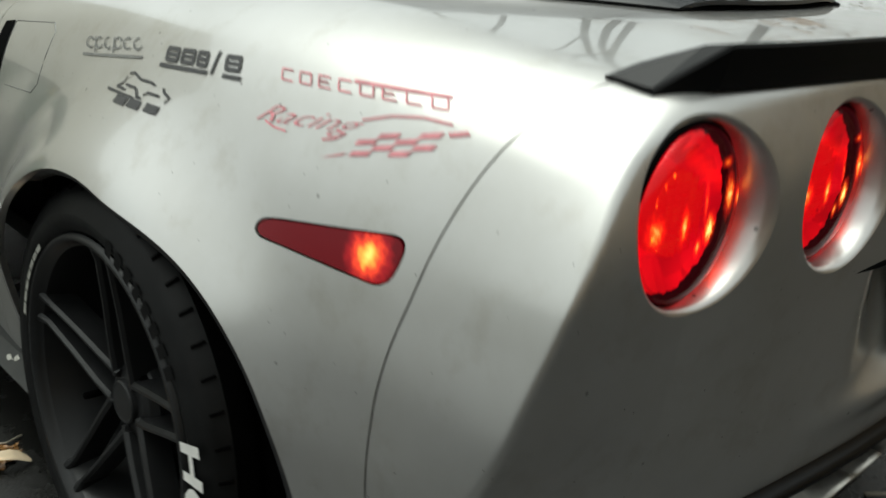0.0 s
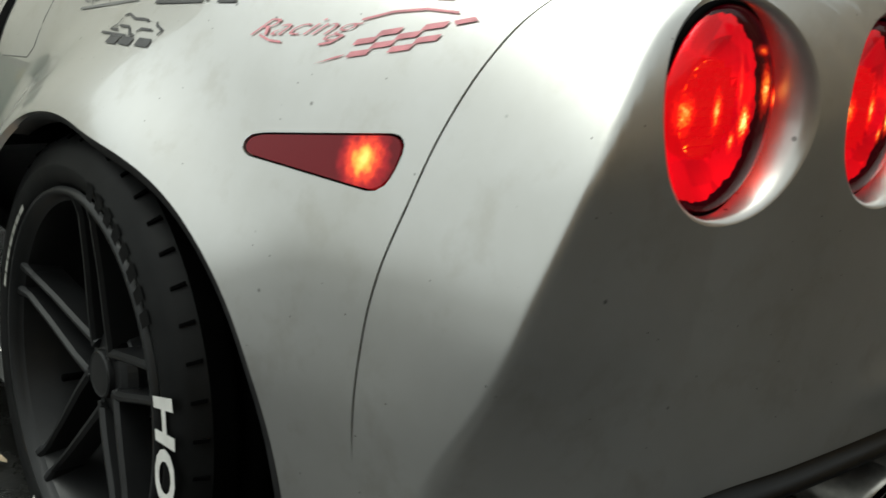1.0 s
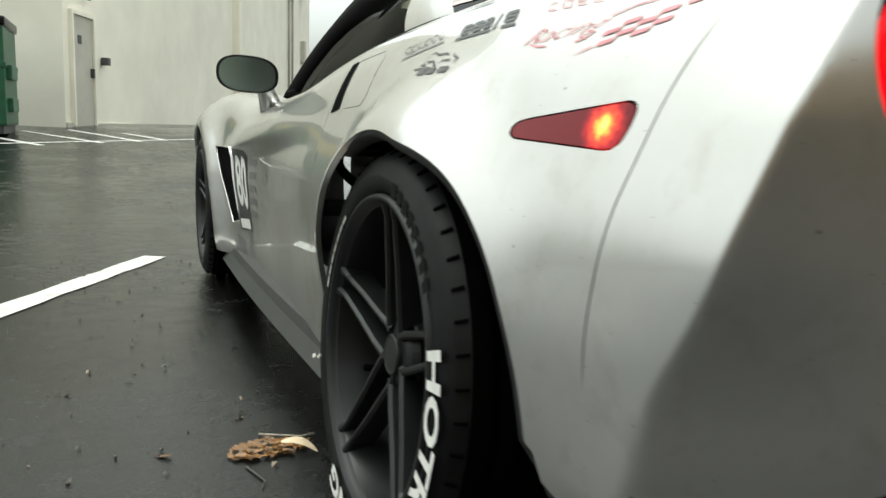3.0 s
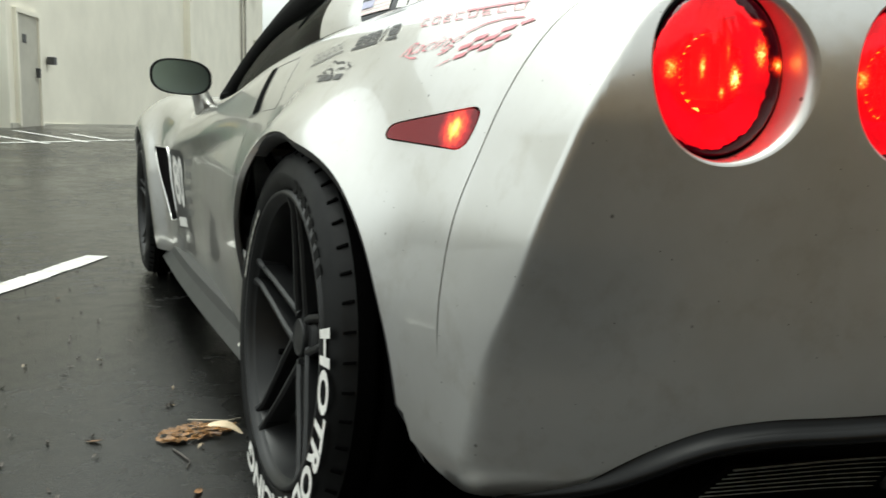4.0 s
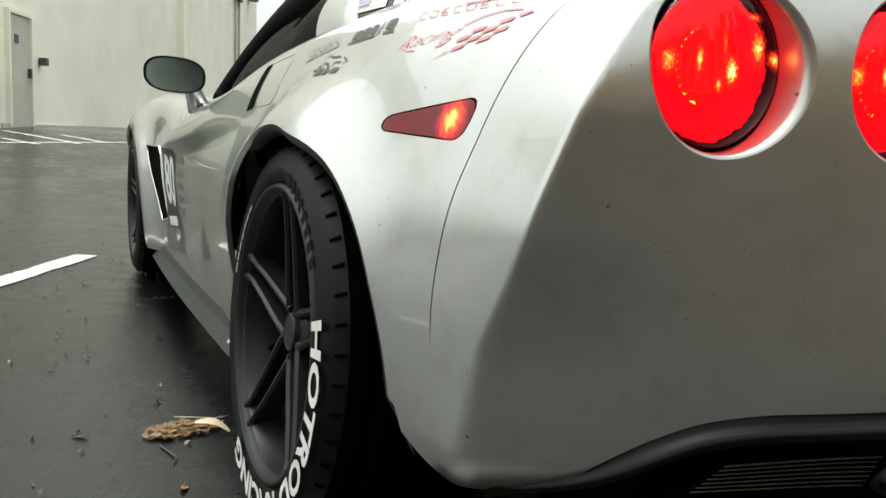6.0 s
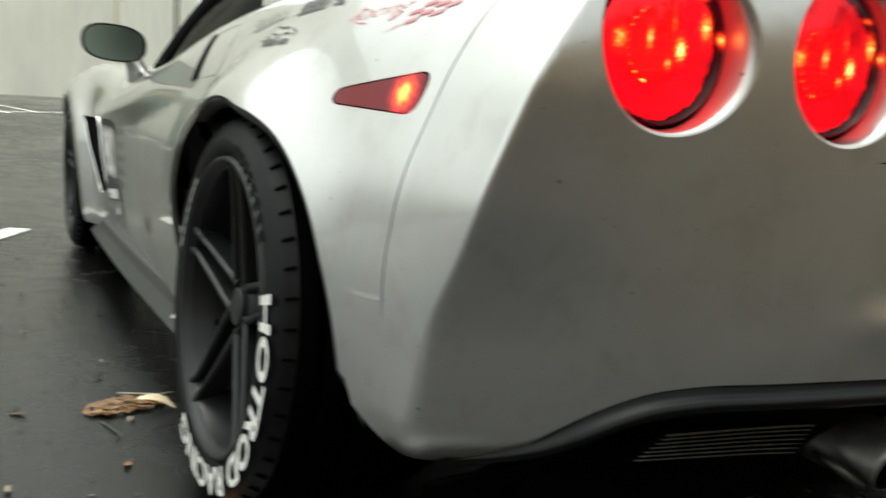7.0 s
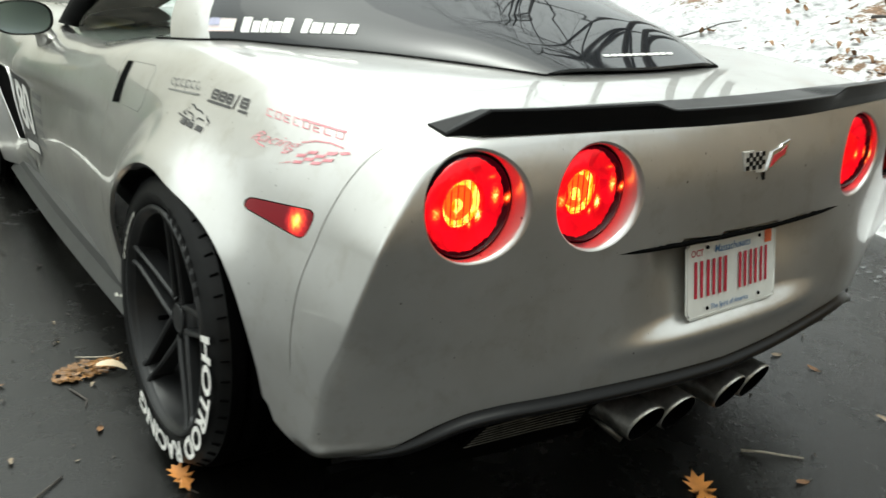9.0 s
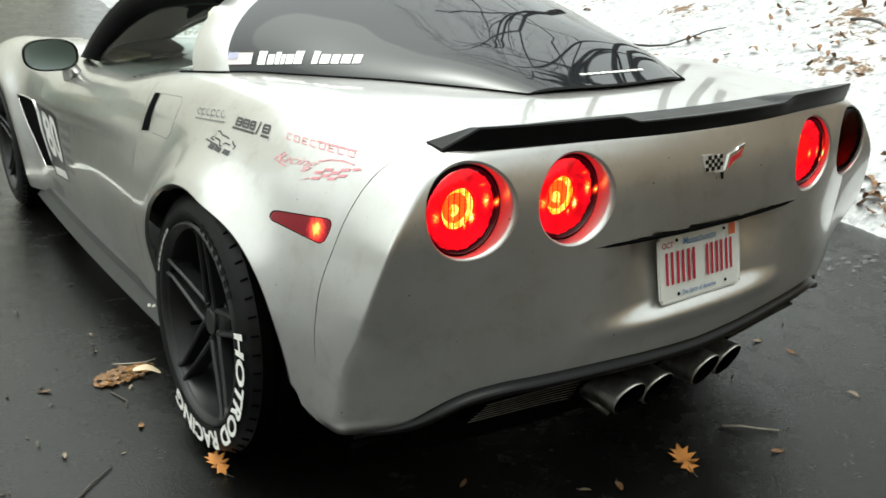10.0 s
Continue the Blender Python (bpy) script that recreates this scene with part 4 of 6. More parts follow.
# ---- more of the car ----
def side_strip(points, width, lift=0.0012):
    """A painted stroke on the left side along (y, z) points."""
    p = np.array(points, float)
    d = np.concatenate([np.linspace(p[i], p[i + 1], 9)[:-1] for i in range(len(p) - 1)] + [p[-1:]])
    t = np.gradient(d, axis=0)
    t /= np.linalg.norm(t, axis=1)[:, None] + 1e-9
    n = np.stack([-t[:, 1], t[:, 0]], -1) * (np.broadcast_to(np.asarray(width, float), (len(d),)) / 2)[:, None]
    a, b = d + n, d - n
    v = np.concatenate([side_at(a[:, 0], a[:, 1], lift), side_at(b[:, 0], b[:, 1], lift)])
    m = len(d)
    return v, [(i, i + 1, m + i + 1, m + i) for i in range(m - 1)]


def side_quad(corners, lift=0.0012, n=6):
    """A filled four-cornered mark on the left side, corners in (y, z)."""
    c = np.array(corners, float)
    s, t = np.meshgrid(np.linspace(0, 1, n), np.linspace(0, 1, n))
    s, t = s.ravel()[:, None], t.ravel()[:, None]
    q = (1 - s) * (1 - t) * c[0] + s * (1 - t) * c[1] + s * t * c[2] + (1 - s) * t * c[3]
    return side_at(q[:, 0], q[:, 1], lift), [tuple(f) for f in grid_faces(n, n)]


def frame2(origin, right, up):
    """Maps (u, w) in a mark's own frame to (y, z); u runs along right, w along up, both 0 to 1."""
    o, r, q = (np.array(a, float) for a in (origin, right, up))
    return lambda pts: [tuple(o + u * (r - o) + w * (q - o)) for u, w in pts]


DECAL_BLACK = plain("black_vinyl", (0.030, 0.030, 0.032), 0.35, vary=0.1)
DECAL_GREY = plain("grey_vinyl", (0.13, 0.13, 0.125), 0.4, vary=0.15)
DECAL_RED = plain("red_vinyl", (0.57, 0.22, 0.245), 0.38, vary=0.2, scale=60)
RED_ENAMEL = plain("red_enamel", (0.42, 0.02, 0.03), 0.2, coat=0.5)
NAVY = plain("navy_print", (0.34, 0.34, 0.46), 0.5)
PINK = plain("pale_red_print", (0.66, 0.52, 0.53), 0.5)
BLUE_INK = plain("blue_ink", (0.07, 0.17, 0.34), 0.5)
RED_INK = plain("red_ink", (0.45, 0.02, 0.045), 0.5)
ORANGE_STICKER = plain("orange_sticker", (0.75, 0.16, 0.06), 0.5)


def decal(marks, material, label):
    d = empty("decal", label, parent=car)
    for v, f in marks:
        mesh_part("stroke", v, f, material, d)


def decal_marks():
    """Sponsors' marks on the rear quarter, as plain shapes."""
    # thin-lined word mark: round bowls on an underline
    at = frame2((0.196, 0.807), (0.012, 0.823), (0.229, 0.833))
    marks = [side_strip(at([(0.0, 0.0), (0.98, 0.0)]), 0.0035)]
    for k in range(6):
        u = 0.06 + 0.155 * k
        ring = [(u + 0.062 * (1 + math.cos(t)), 0.55 + 0.24 * math.sin(t)) for t in np.linspace(0.5 + 0.5 * (k % 3), 5.6 + 0.4 * (k % 2), 11)]
        marks.append(side_strip(at(ring), 0.0026))
        if k in (1, 3):
            marks.append(side_strip(at([(u, 0.1), (u, 0.8)]), 0.0026))
    decal(marks, DECAL_GREY, "thin dark sponsor word mark with underline")
    # heavy slanted blocks on a double underline
    at = frame2((-0.037, 0.8195), (-0.212, 0.8255), (-0.020, 0.840))
    marks = [side_strip(at([(0.0, 0.04), (0.62, 0.04)]), 0.0045), side_strip(at([(0.80, 0.02), (1.0, 0.0)]), 0.0045)]
    for u, w in ((0.05, 0.17), (0.26, 0.17), (0.47, 0.13), (0.81, 0.17)):
        marks.append(side_strip(at([(u + 0.02, 0.36), (u + w, 0.36), (u + w, 0.96), (u + 0.02, 0.96), (u + 0.02, 0.36)]), 0.0046))
        marks.append(side_strip(at([(u + 0.02, 0.66), (u + w, 0.66)]), 0.0038))
    marks.append(side_strip(at([(0.67, 0.0), (0.74, 1.15)]), 0.0050))
    decal(marks, DECAL_BLACK, "bold black sponsor word mark with underline")
    # animal-mask mark above slanted blocks
    at = frame2((0.032, 0.7715), (-0.118, 0.7725), (0.055, 0.804))
    marks = []
    for line in ([(0.22, 0.95), (0.30, 1.02), (0.44, 0.86), (0.62, 0.86), (0.70, 0.80)], [(0.20, 0.85), (0.16, 0.62), (0.06, 0.45), (0.22, 0.42)],
                 [(0.84, 0.78), (0.86, 0.66), (0.96, 0.52), (0.90, 0.34)], [(0.22, 0.58), (0.40, 0.56), (0.44, 0.42)], [(0.56, 0.40), (0.62, 0.52), (0.80, 0.50)],
                 [(0.44, 0.42), (0.47, 0.28), (0.54, 0.30)]):
        marks.append(side_strip(at(line), 0.0028))
    for u in (0.10, 0.34, 0.62):
        marks.append(side_quad(at([(u, -0.06), (u + 0.20, -0.08), (u + 0.24, 0.20), (u + 0.04, 0.22)])))
    marks.append(side_strip(at([(-0.10, 0.30), (0.42, 0.24)]), 0.0028))
    decal(marks, DECAL_BLACK, "black sponsor mark of a mask above blocks")
    # outlined red block mark
    at = frame2((-0.277, 0.833), (-0.508, 0.833), (-0.262, 0.8445))
    marks = [side_strip(at([(0.50, 0.98), (1.0, 0.94)]), 0.0030)]
    for k in range(8):
        u, w = 0.01 + 0.125 * k, 0.095
        block = [(u + w, 0.92), (u + 0.02, 0.92), (u, 0.08), (u + w - 0.02, 0.08)] if k % 3 == 0 else ([(u, 0.08), (u + 0.02, 0.92), (u + w, 0.92), (u + w - 0.02, 0.08), (u, 0.08)] if k % 3 == 1 else [(u + w, 0.92), (u + 0.02, 0.92), (u + 0.01, 0.5), (u + w - 0.02, 0.5), (u + 0.01, 0.5), (u, 0.08), (u + w - 0.02, 0.08)])
        marks.append(side_strip(at(block), 0.0016))
    decal(marks, DECAL_RED, "thin red outlined race mark")
    # red script word with a long tail
    at = frame2((-0.262, 0.792), (-0.506, 0.805), (-0.270, 0.822))
    v, f = text_mesh("Racing", 1.0, -0.012, 0.0, 0.55)
    u, w = v[:, 0] / v[:, 0].max() * 0.62, v[:, 1] * 0.80
    q = np.array(at(list(zip(u, w))))
    marks = [(side_at(q[:, 0], q[:, 1], 0.0012), f)]
    marks.append(side_strip(at([(0.60, 0.44), (0.72, 0.66), (0.86, 0.72), (1.0, 0.60)]), 0.0020))
    marks.append(side_strip(at([(0.08, 0.02), (0.16, -0.16), (0.24, -0.22)]), 0.0020))
    marks.append(side_strip(at([(0.56, 0.0), (0.52, -0.22), (0.46, -0.30)]), 0.0020))
    decal(marks, DECAL_RED, "red script lettering with a long tail")
    # red chequered flag
    at = frame2((-0.412, 0.780), (-0.487, 0.792), (-0.434, 0.8045))
    marks = []
    for r in range(4):
        for c in range(4):
            if (r + c) % 2 == 0:
                u, w = c / 3.4 - 0.06 * r, r / 4
                marks.append(side_quad(at([(u, w), (u + 0.29, w + 0.02), (u + 0.27, w + 0.25), (u - 0.02, w + 0.23)]), n=3))
    marks.append(side_quad(at([(1.12, 0.80), (1.36, 0.86), (1.24, 1.04), (1.02, 0.98)]), n=3))
    marks.append(side_quad(at([(-0.45, -0.10), (-0.12, 0.04), (-0.06, 0.16), (-0.2, 0.10)]), n=3))
    decal(marks, DECAL_RED, "red chequered flag mark")


decal_marks()


def number_panel():
    """Black race-number panel with white figures behind the front wheel."""
    quad = [(2.02, 0.60), (1.72, 0.60), (1.66, 0.325), (1.94, 0.30)]
    n = empty("number_panel", "black race number panel with white figures", parent=car)
    mesh_part("panel", *side_quad(quad, 0.0012, 14), DECAL_BLACK, n)
    v, f = text_mesh("80", 1.0, 0.03)
    u = (v[:, 0] - v[:, 0].min()) / np.ptp(v[:, 0])
    w = (v[:, 1] - v[:, 1].min()) / np.ptp(v[:, 1])
    y = (1.985 - 0.075 * (1 - w)) - u * 0.235
    z = 0.395 + w * 0.185
    p = side_at(y, z, 0.0024)
    for side in (0, 1):
        keep = [q for q in f if (np.mean(u[list(q)]) > 0.5) == bool(side)]
        used = sorted({i for q in keep for i in q})
        slot_of = {i: k for k, i in enumerate(used)}
        mesh_part("numeral", p[used], [tuple(slot_of[i] for i in q) for q in keep], WHITE, n, "white numeral " + "80"[side], smooth=False)
    strips = [side_quad([(1.915, 0.345), (1.70, 0.365), (1.68, 0.332), (1.90, 0.312)], 0.0024, 5)]
    mesh_part("strip", *join(*strips), WHITE, n, "white strip")
    bars = []
    for k in range(5):
        z = 0.575 - 0.043 * k
        bars.append(side_quad([(1.655, z), (1.50, z + 0.004), (1.50, z - 0.018), (1.655, z - 0.022)], 0.0012, 4))
    for q in bars:
        mesh_part("sponsor_bar", *q, DECAL_GREY, n)
    mesh_part("sponsor_bar", *side_quad([(2.02, 0.275), (1.86, 0.265), (1.86, 0.205), (2.02, 0.215)], 0.0012, 4), DECAL_GREY, n)


number_panel()


def scoop(name, corners, depth, label, rimmed):
    """A flat black patch for the shade of an opening in the left side, with a lip."""
    p = np.array(corners, float)
    n = empty(name, label, parent=car)
    mesh_part("opening", *side_quad(corners, 0.0014, 8), DEEP_BLACK, n, "black opening")
    if rimmed:
        loop = np.concatenate([np.linspace(p[i], p[(i + 1) % 4], 8)[:-1] for i in range(4)])
        loop = np.concatenate([loop, loop[:2]])
        mesh_part("lip", *tube(side_at(loop[:, 0], loop[:, 1], 0.002), 0.004, 6), PAINT, n, "silver lip")
    return n


scoop("fender_vent", [(2.30, 0.60), (2.06, 0.60), (1.93, 0.335), (2.085, 0.310)], 0.05, "black fender vent with a silver lip", True)
# door-handle recess: black patch for the slot's shade, drawn line round the pad behind
slot = empty("door_handle_recess", "dark slot beside a rounded touch pad", parent=car)
mesh_part("slot", *side_quad([(0.553, 0.821), (0.512, 0.826), (0.502, 0.727), (0.562, 0.719)], 0.0014, 8), DEEP_BLACK, slot, "black slot")
loop = np.array([(0.505, 0.826), (0.352, 0.836), (0.330, 0.824), (0.326, 0.748), (0.345, 0.732), (0.492, 0.727)])
loop = np.concatenate([np.linspace(loop[i], loop[i + 1], 7)[:-1] for i in range(5)])
mesh_part("pad_edge", *tube(side_at(loop[:, 0], loop[:, 1], -0.0004), 0.0012, 6), DECAL_GREY, slot, "dark gap round the pad")


def side_skirt(s):
    """A sill blade between the wheels that flares outwards at its foot."""
    ys = np.linspace(0.40, 2.30, 40)
    v = []
    for y in ys:
        k = (y - 0.4) / 1.9
        z = 0.235 - 0.04 * k
        for x, dz in ((0.835, 0.012), (0.858, 0.0), (0.866, -0.026), (0.886, -0.052), (0.892, -0.060), (0.880, -0.066), (0.80, -0.064)):
            v.append((s * (x + 0.012 * math.sin(k * math.pi)), y, z + dz))
    f = [(i * 7 + j, i * 7 + j + 1, (i + 1) * 7 + j + 1, (i + 1) * 7 + j) for i in range(len(ys) - 1) for j in range(6)]
    f += [tuple(range(7)), tuple((len(ys) - 1) * 7 + j for j in range(7))[::-1]]
    mesh_part("side_skirt", v, f, SKIRT, car, "dull grey side skirt blade", smooth=False)


SKIRT = plain("skirt_paint", (0.030, 0.031, 0.031), 0.42, metal=0.2, vary=0.2, scale=12)
side_skirt(-1)
side_skirt(1)


def door_mirror():
    m = empty("door_mirror", "silver door mirror with a dark glass on a stalk", parent=car)
    # rounded shell, its glass facing back
    v, f = [], []
    a = np.linspace(0, 2 * np.pi, 40, endpoint=False)
    prof = ((0.0, 1.0), (0.006, 1.0), (0.03, 0.965), (0.07, 0.83), (0.095, 0.55), (0.103, 0.05))
    for dy, k in prof:
        for t in a:
            cx, cz = math.cos(t), math.sin(t)
            ex = abs(cx) ** 0.72 * math.copysign(1, cx)
            ez = abs(cz) ** 0.80 * math.copysign(1, cz)
            v.append((-0.897 + 0.098 * k * ex, 1.475 + dy + 0.10 * (ex * k * 0.3), 0.845 + 0.056 * k * ez + 0.003 * ex * k * -1))
    n = 40
    for i in range(len(prof) - 1):
        f += [(i * n + j, i * n + (j + 1) % n, (i + 1) * n + (j + 1) % n, (i + 1) * n + j) for j in range(n)]
    mesh_part("shell", v, f, PAINT, m, "silver mirror shell")
    ring = np.array(v[:n])
    mid = ring.mean(0)
    ins = mid + (ring - mid) * 0.92 + np.array([0, 0.003, 0])
    lip = np.array(v[n:2 * n])
    lip = mid + (lip - mid) * 1.012
    mesh_part("surround", np.concatenate([lip, mid + (ring - mid) * 1.012 + np.array([0, -0.003, 0]), ins]), ring_rows(3, n), GLOSS_BLACK, m, "black surround")
    mesh_part("mirror_glass", ins, [tuple(range(n))], MIRROR_GLASS, m, "grey mirror glass", smooth=False)
    stalk = [(-0.840, 1.53, 0.815), (-0.815, 1.60, 0.775), (-0.795, 1.66, 0.740), (-0.775, 1.69, 0.725)]
    mesh_part("stalk", *tube(stalk, (0.026, 0.032, 0.040, 0.048), 12), PAINT, m, "silver stalk")


door_mirror()
scuff = empty("scuff", "white scuffs ahead of the rear wheel", parent=car)
mesh_part("mark", *side_quad([(0.395, 0.575), (0.345, 0.570), (0.350, 0.552), (0.385, 0.556)], 0.0012, 4), WHITE, scuff)
rng = np.random.RandomState(4)
for k in range(3):
    y, z = 0.43 + 0.13 * rng.uniform(), 0.176 + 0.028 * rng.uniform()
    a = np.linspace(0, 2 * np.pi, 9, endpoint=False)
    w = rng.uniform(0.003, 0.011, 9)
    x = -0.8895 - (0.205 - z) * 0.5
    mesh_part("mark", [(-0.892 + 0.75 * (z + q * math.sin(t) * 0.7 - 0.178), y + q * math.cos(t) * 1.6, z + q * math.sin(t) * 0.7) for t, q in zip(a, w)], [tuple(range(9))], SMEAR, scuff, smooth=False)


# ---- tail: spoiler, emblem, plate, valance, exhaust ----
def deck_at(x, y):
    """Height of the painted body under a place on the deck."""
    x, y = np.broadcast_arrays(np.asarray(x, float), np.asarray(y, float))
    o = np.stack([x.ravel(), y.ravel(), np.full(x.size, 0.70)], -1)
    return meet(body, o, np.array([[0, 0, 1.0]]), 0.4)[:, 2]


def spoiler():
    """A low lip along the tail: raised outer thirds, a lower middle, and ends cut off by a sloping facet."""
    xs = np.concatenate([[-0.663], np.linspace(-0.612, 0.612, 120), [0.663]])
    a = np.abs(xs)
    yr = rear_at(xs, np.full(len(xs), 0.862))[:, 1] - 0.001
    front = np.minimum(yr + 0.088, -0.600)
    foot = 0.864 + 0.006 * step01(a, 0.10, 0.55)
    ridge = 0.894 + 0.013 * step01(a, 0.25, 0.31)
    deck = deck_at(xs, front)
    v = []
    for i, x in enumerate(xs):
        tall = ridge[i] - foot[i]
        rows = [(yr[i], foot[i] - 0.004), (yr[i] - 0.005, foot[i] + tall * 0.35), (yr[i] - 0.010, foot[i] + tall * 0.92), (yr[i] - 0.008, ridge[i]), (yr[i] + 0.018, ridge[i] - 0.004)]
        if i in (0, len(xs) - 1):
            rows = [(yr[i], 0.856)] + [(yr[i] + d, 0.862 + u) for d, u in ((-0.001, 0.001), (-0.001, 0.003), (0.002, 0.006), (0.045, 0.011))]
        v += [(x, y, z) for y, z in rows + [(front[i], deck[i] + 0.003), (front[i] + 0.004, deck[i] - 0.008)]]
    k = 7
    f = [(i * k + j, i * k + j + 1, (i + 1) * k + j + 1, (i + 1) * k + j) for i in range(len(xs) - 1) for j in range(k - 1)]
    f += [tuple(range(k))[::-1], tuple((len(xs) - 1) * k + j for j in range(k))]
    return mesh_part("spoiler", v, f, SPOILER_BLACK, car, "low black lip spoiler along the tail", smooth=False)


SPOILER_BLACK = plain("spoiler_black", (0.003, 0.003, 0.0033), 0.34, vary=0.2, scale=40, spec=0.2)
spoiler()


def emblem():
    """Two crossed flags in relief: one chequered, one red, on chrome."""
    e = empty("emblem", "chrome badge of a chequered flag and a red flag", parent=car)

    def slab(outline, y0, y1):
        n = len(outline)
        p = [rear_at([x], [z])[0] for x, z in outline]
        v = [(q[0], q[1] - y0, q[2]) for q in p] + [(q[0], q[1] - y1, q[2]) for q in p]
        f = [tuple(range(n, 2 * n))] + [(j, (j + 1) % n, n + (j + 1) % n, n + j) for j in range(n)]
        return v, f

    left = [(-0.074, 0.812), (-0.040, 0.812), (-0.036, 0.808), (-0.004, 0.808), (-0.004, 0.772), (-0.034, 0.773), (-0.040, 0.777), (-0.066, 0.777)]
    right = [(0.002, 0.772), (0.020, 0.806), (0.050, 0.812), (0.056, 0.817), (0.084, 0.823), (0.066, 0.797), (0.044, 0.790), (0.026, 0.782)]
    mesh_part("flag_plate", *slab(left, 0.0, 0.004), STEEL, e, smooth=False)
    mesh_part("flag_plate", *slab(right, 0.0, 0.004), CHROME, e, smooth=False)
    mesh_part("staff", *slab([(-0.010, 0.776), (-0.002, 0.776), (0.001, 0.757), (-0.004, 0.756)], 0.0, 0.003), BLACK, e, smooth=False)
    for r in range(4):
        for c in range(6):
            if (r + c) % 2 == 0:
                x, z = -0.067 + 0.0100 * c, 0.7785 + 0.0076 * r
                mesh_part("check", *slab([(x, z), (x + 0.0108, z), (x + 0.0108, z + 0.0080), (x, z + 0.0080)], 0.004, 0.0046), GLOSS_BLACK, e, smooth=False)
    mesh_part("red_field", *slab([(0.010, 0.778), (0.024, 0.800), (0.052, 0.806), (0.070, 0.814), (0.060, 0.799), (0.040, 0.793), (0.024, 0.785)], 0.004, 0.0048), RED_ENAMEL, e, "red enamel field", smooth=False)


emblem()


def licence_plate():
    """A tilted plate in the tail's recess; the number is plain bars."""
    p = empty("licence_plate", "white licence plate with red bars and blue lettering", parent=car)
    tilt = math.atan2(0.026, 0.140)
    m = Matrix.Translation((0, -0.729, 0.565)) @ Matrix.Rotation(radians(90), 4, 'X') @ Matrix.Rotation(-tilt, 4, 'X')
    # in the plate's plane: u to the right, w up, out of the plate along +z
    bm = box_bm((0.305, 0.152, 0.002), (0, 0, 0))
    bmesh.ops.bevel(bm, geom=[e for e in bm.edges if abs((e.verts[0].co - e.verts[1].co).z) > 0.001], offset=0.012, segments=5, affect='EDGES')
    bmesh.ops.transform(bm, matrix=m, verts=bm.verts)
    part("blank", bm, PLATE_WHITE, p, "white plate blank", smooth=False)
    rim = np.array([(0.148 * sx, 0.0715 * sy, 0.0012) for sx, sy in ((-1, -1), (1, -1), (1, 1), (-1, 1), (-1, -1), (1, -1))], float)
    mesh_part("raised_rim", turned(tube(rim, 0.0012, 6)[0], m), tube(rim, 0.0012, 6)[1], PLATE_WHITE, p)

    def flat(boxes, name, material, label=""):
        out = []
        for u0, w0, u1, w1 in boxes:
            v = [(u0, w0, 0.0016), (u1, w0, 0.0016), (u1, w1, 0.0016), (u0, w1, 0.0016)]
            out.append((turned(v, m), [(0, 1, 2, 3)]))
        mesh_part(name, *join(*out), material, p, label, smooth=False)

    bars = []
    for k, u in enumerate((-0.128, -0.090, -0.052, 0.016, 0.054, 0.092)):
        bars += [(u, -0.035, u + 0.009, 0.036), (u + 0.018, -0.035, u + 0.027, 0.036)]
    for bar in bars:
        flat([bar], "number_bar", RED_INK)
    flat([(0.108, 0.042, 0.134, 0.068)], "sticker", ORANGE_STICKER, "orange sticker")
    for words, size, u, w, mat in (("Massachusetts", 0.021, -0.066, 0.047, BLUE_INK), ("OCT", 0.018, -0.138, 0.046, RED_INK), ("The Spirit of America", 0.0145, -0.078, -0.062, BLUE_INK)):
        v, f = text_mesh(words, size, 0.0002, shear=0.15 if len(words) > 3 else 0.0)
        v = v + np.array([u, w, 0.0017])
        mesh_part("lettering", turned(v, m), f, mat, p, smooth=False)
    for u, w in ((-0.088, 0.060), (0.088, 0.060), (-0.088, -0.058), (0.088, -0.058)):
        q, fq = lathe([(0.0012, 0.0038), (0.0035, 0.0034), (0.0042, 0.0)], 10, "z", (u, w, 0))
        mesh_part("screw", turned(q, m), fq, RIM_DARK, p)


PLATE_WHITE = plain("plate_white", (0.70, 0.70, 0.66), 0.45, vary=0.06, scale=20)
licence_plate()
# dark tube put in for the shadow under the tail's ledge
xs = np.linspace(-0.385, 0.385, 40)
led = rear_at(xs, np.full(40, 0.658), 0.0)
mesh_part("ledge_gap", *tube(led + np.array([0, 0.002, -0.003]), np.interp(np.abs(xs), [0.3, 0.385], [0.0045, 0.0008]), 6), LINER, car, "dark gap under the tail ledge")


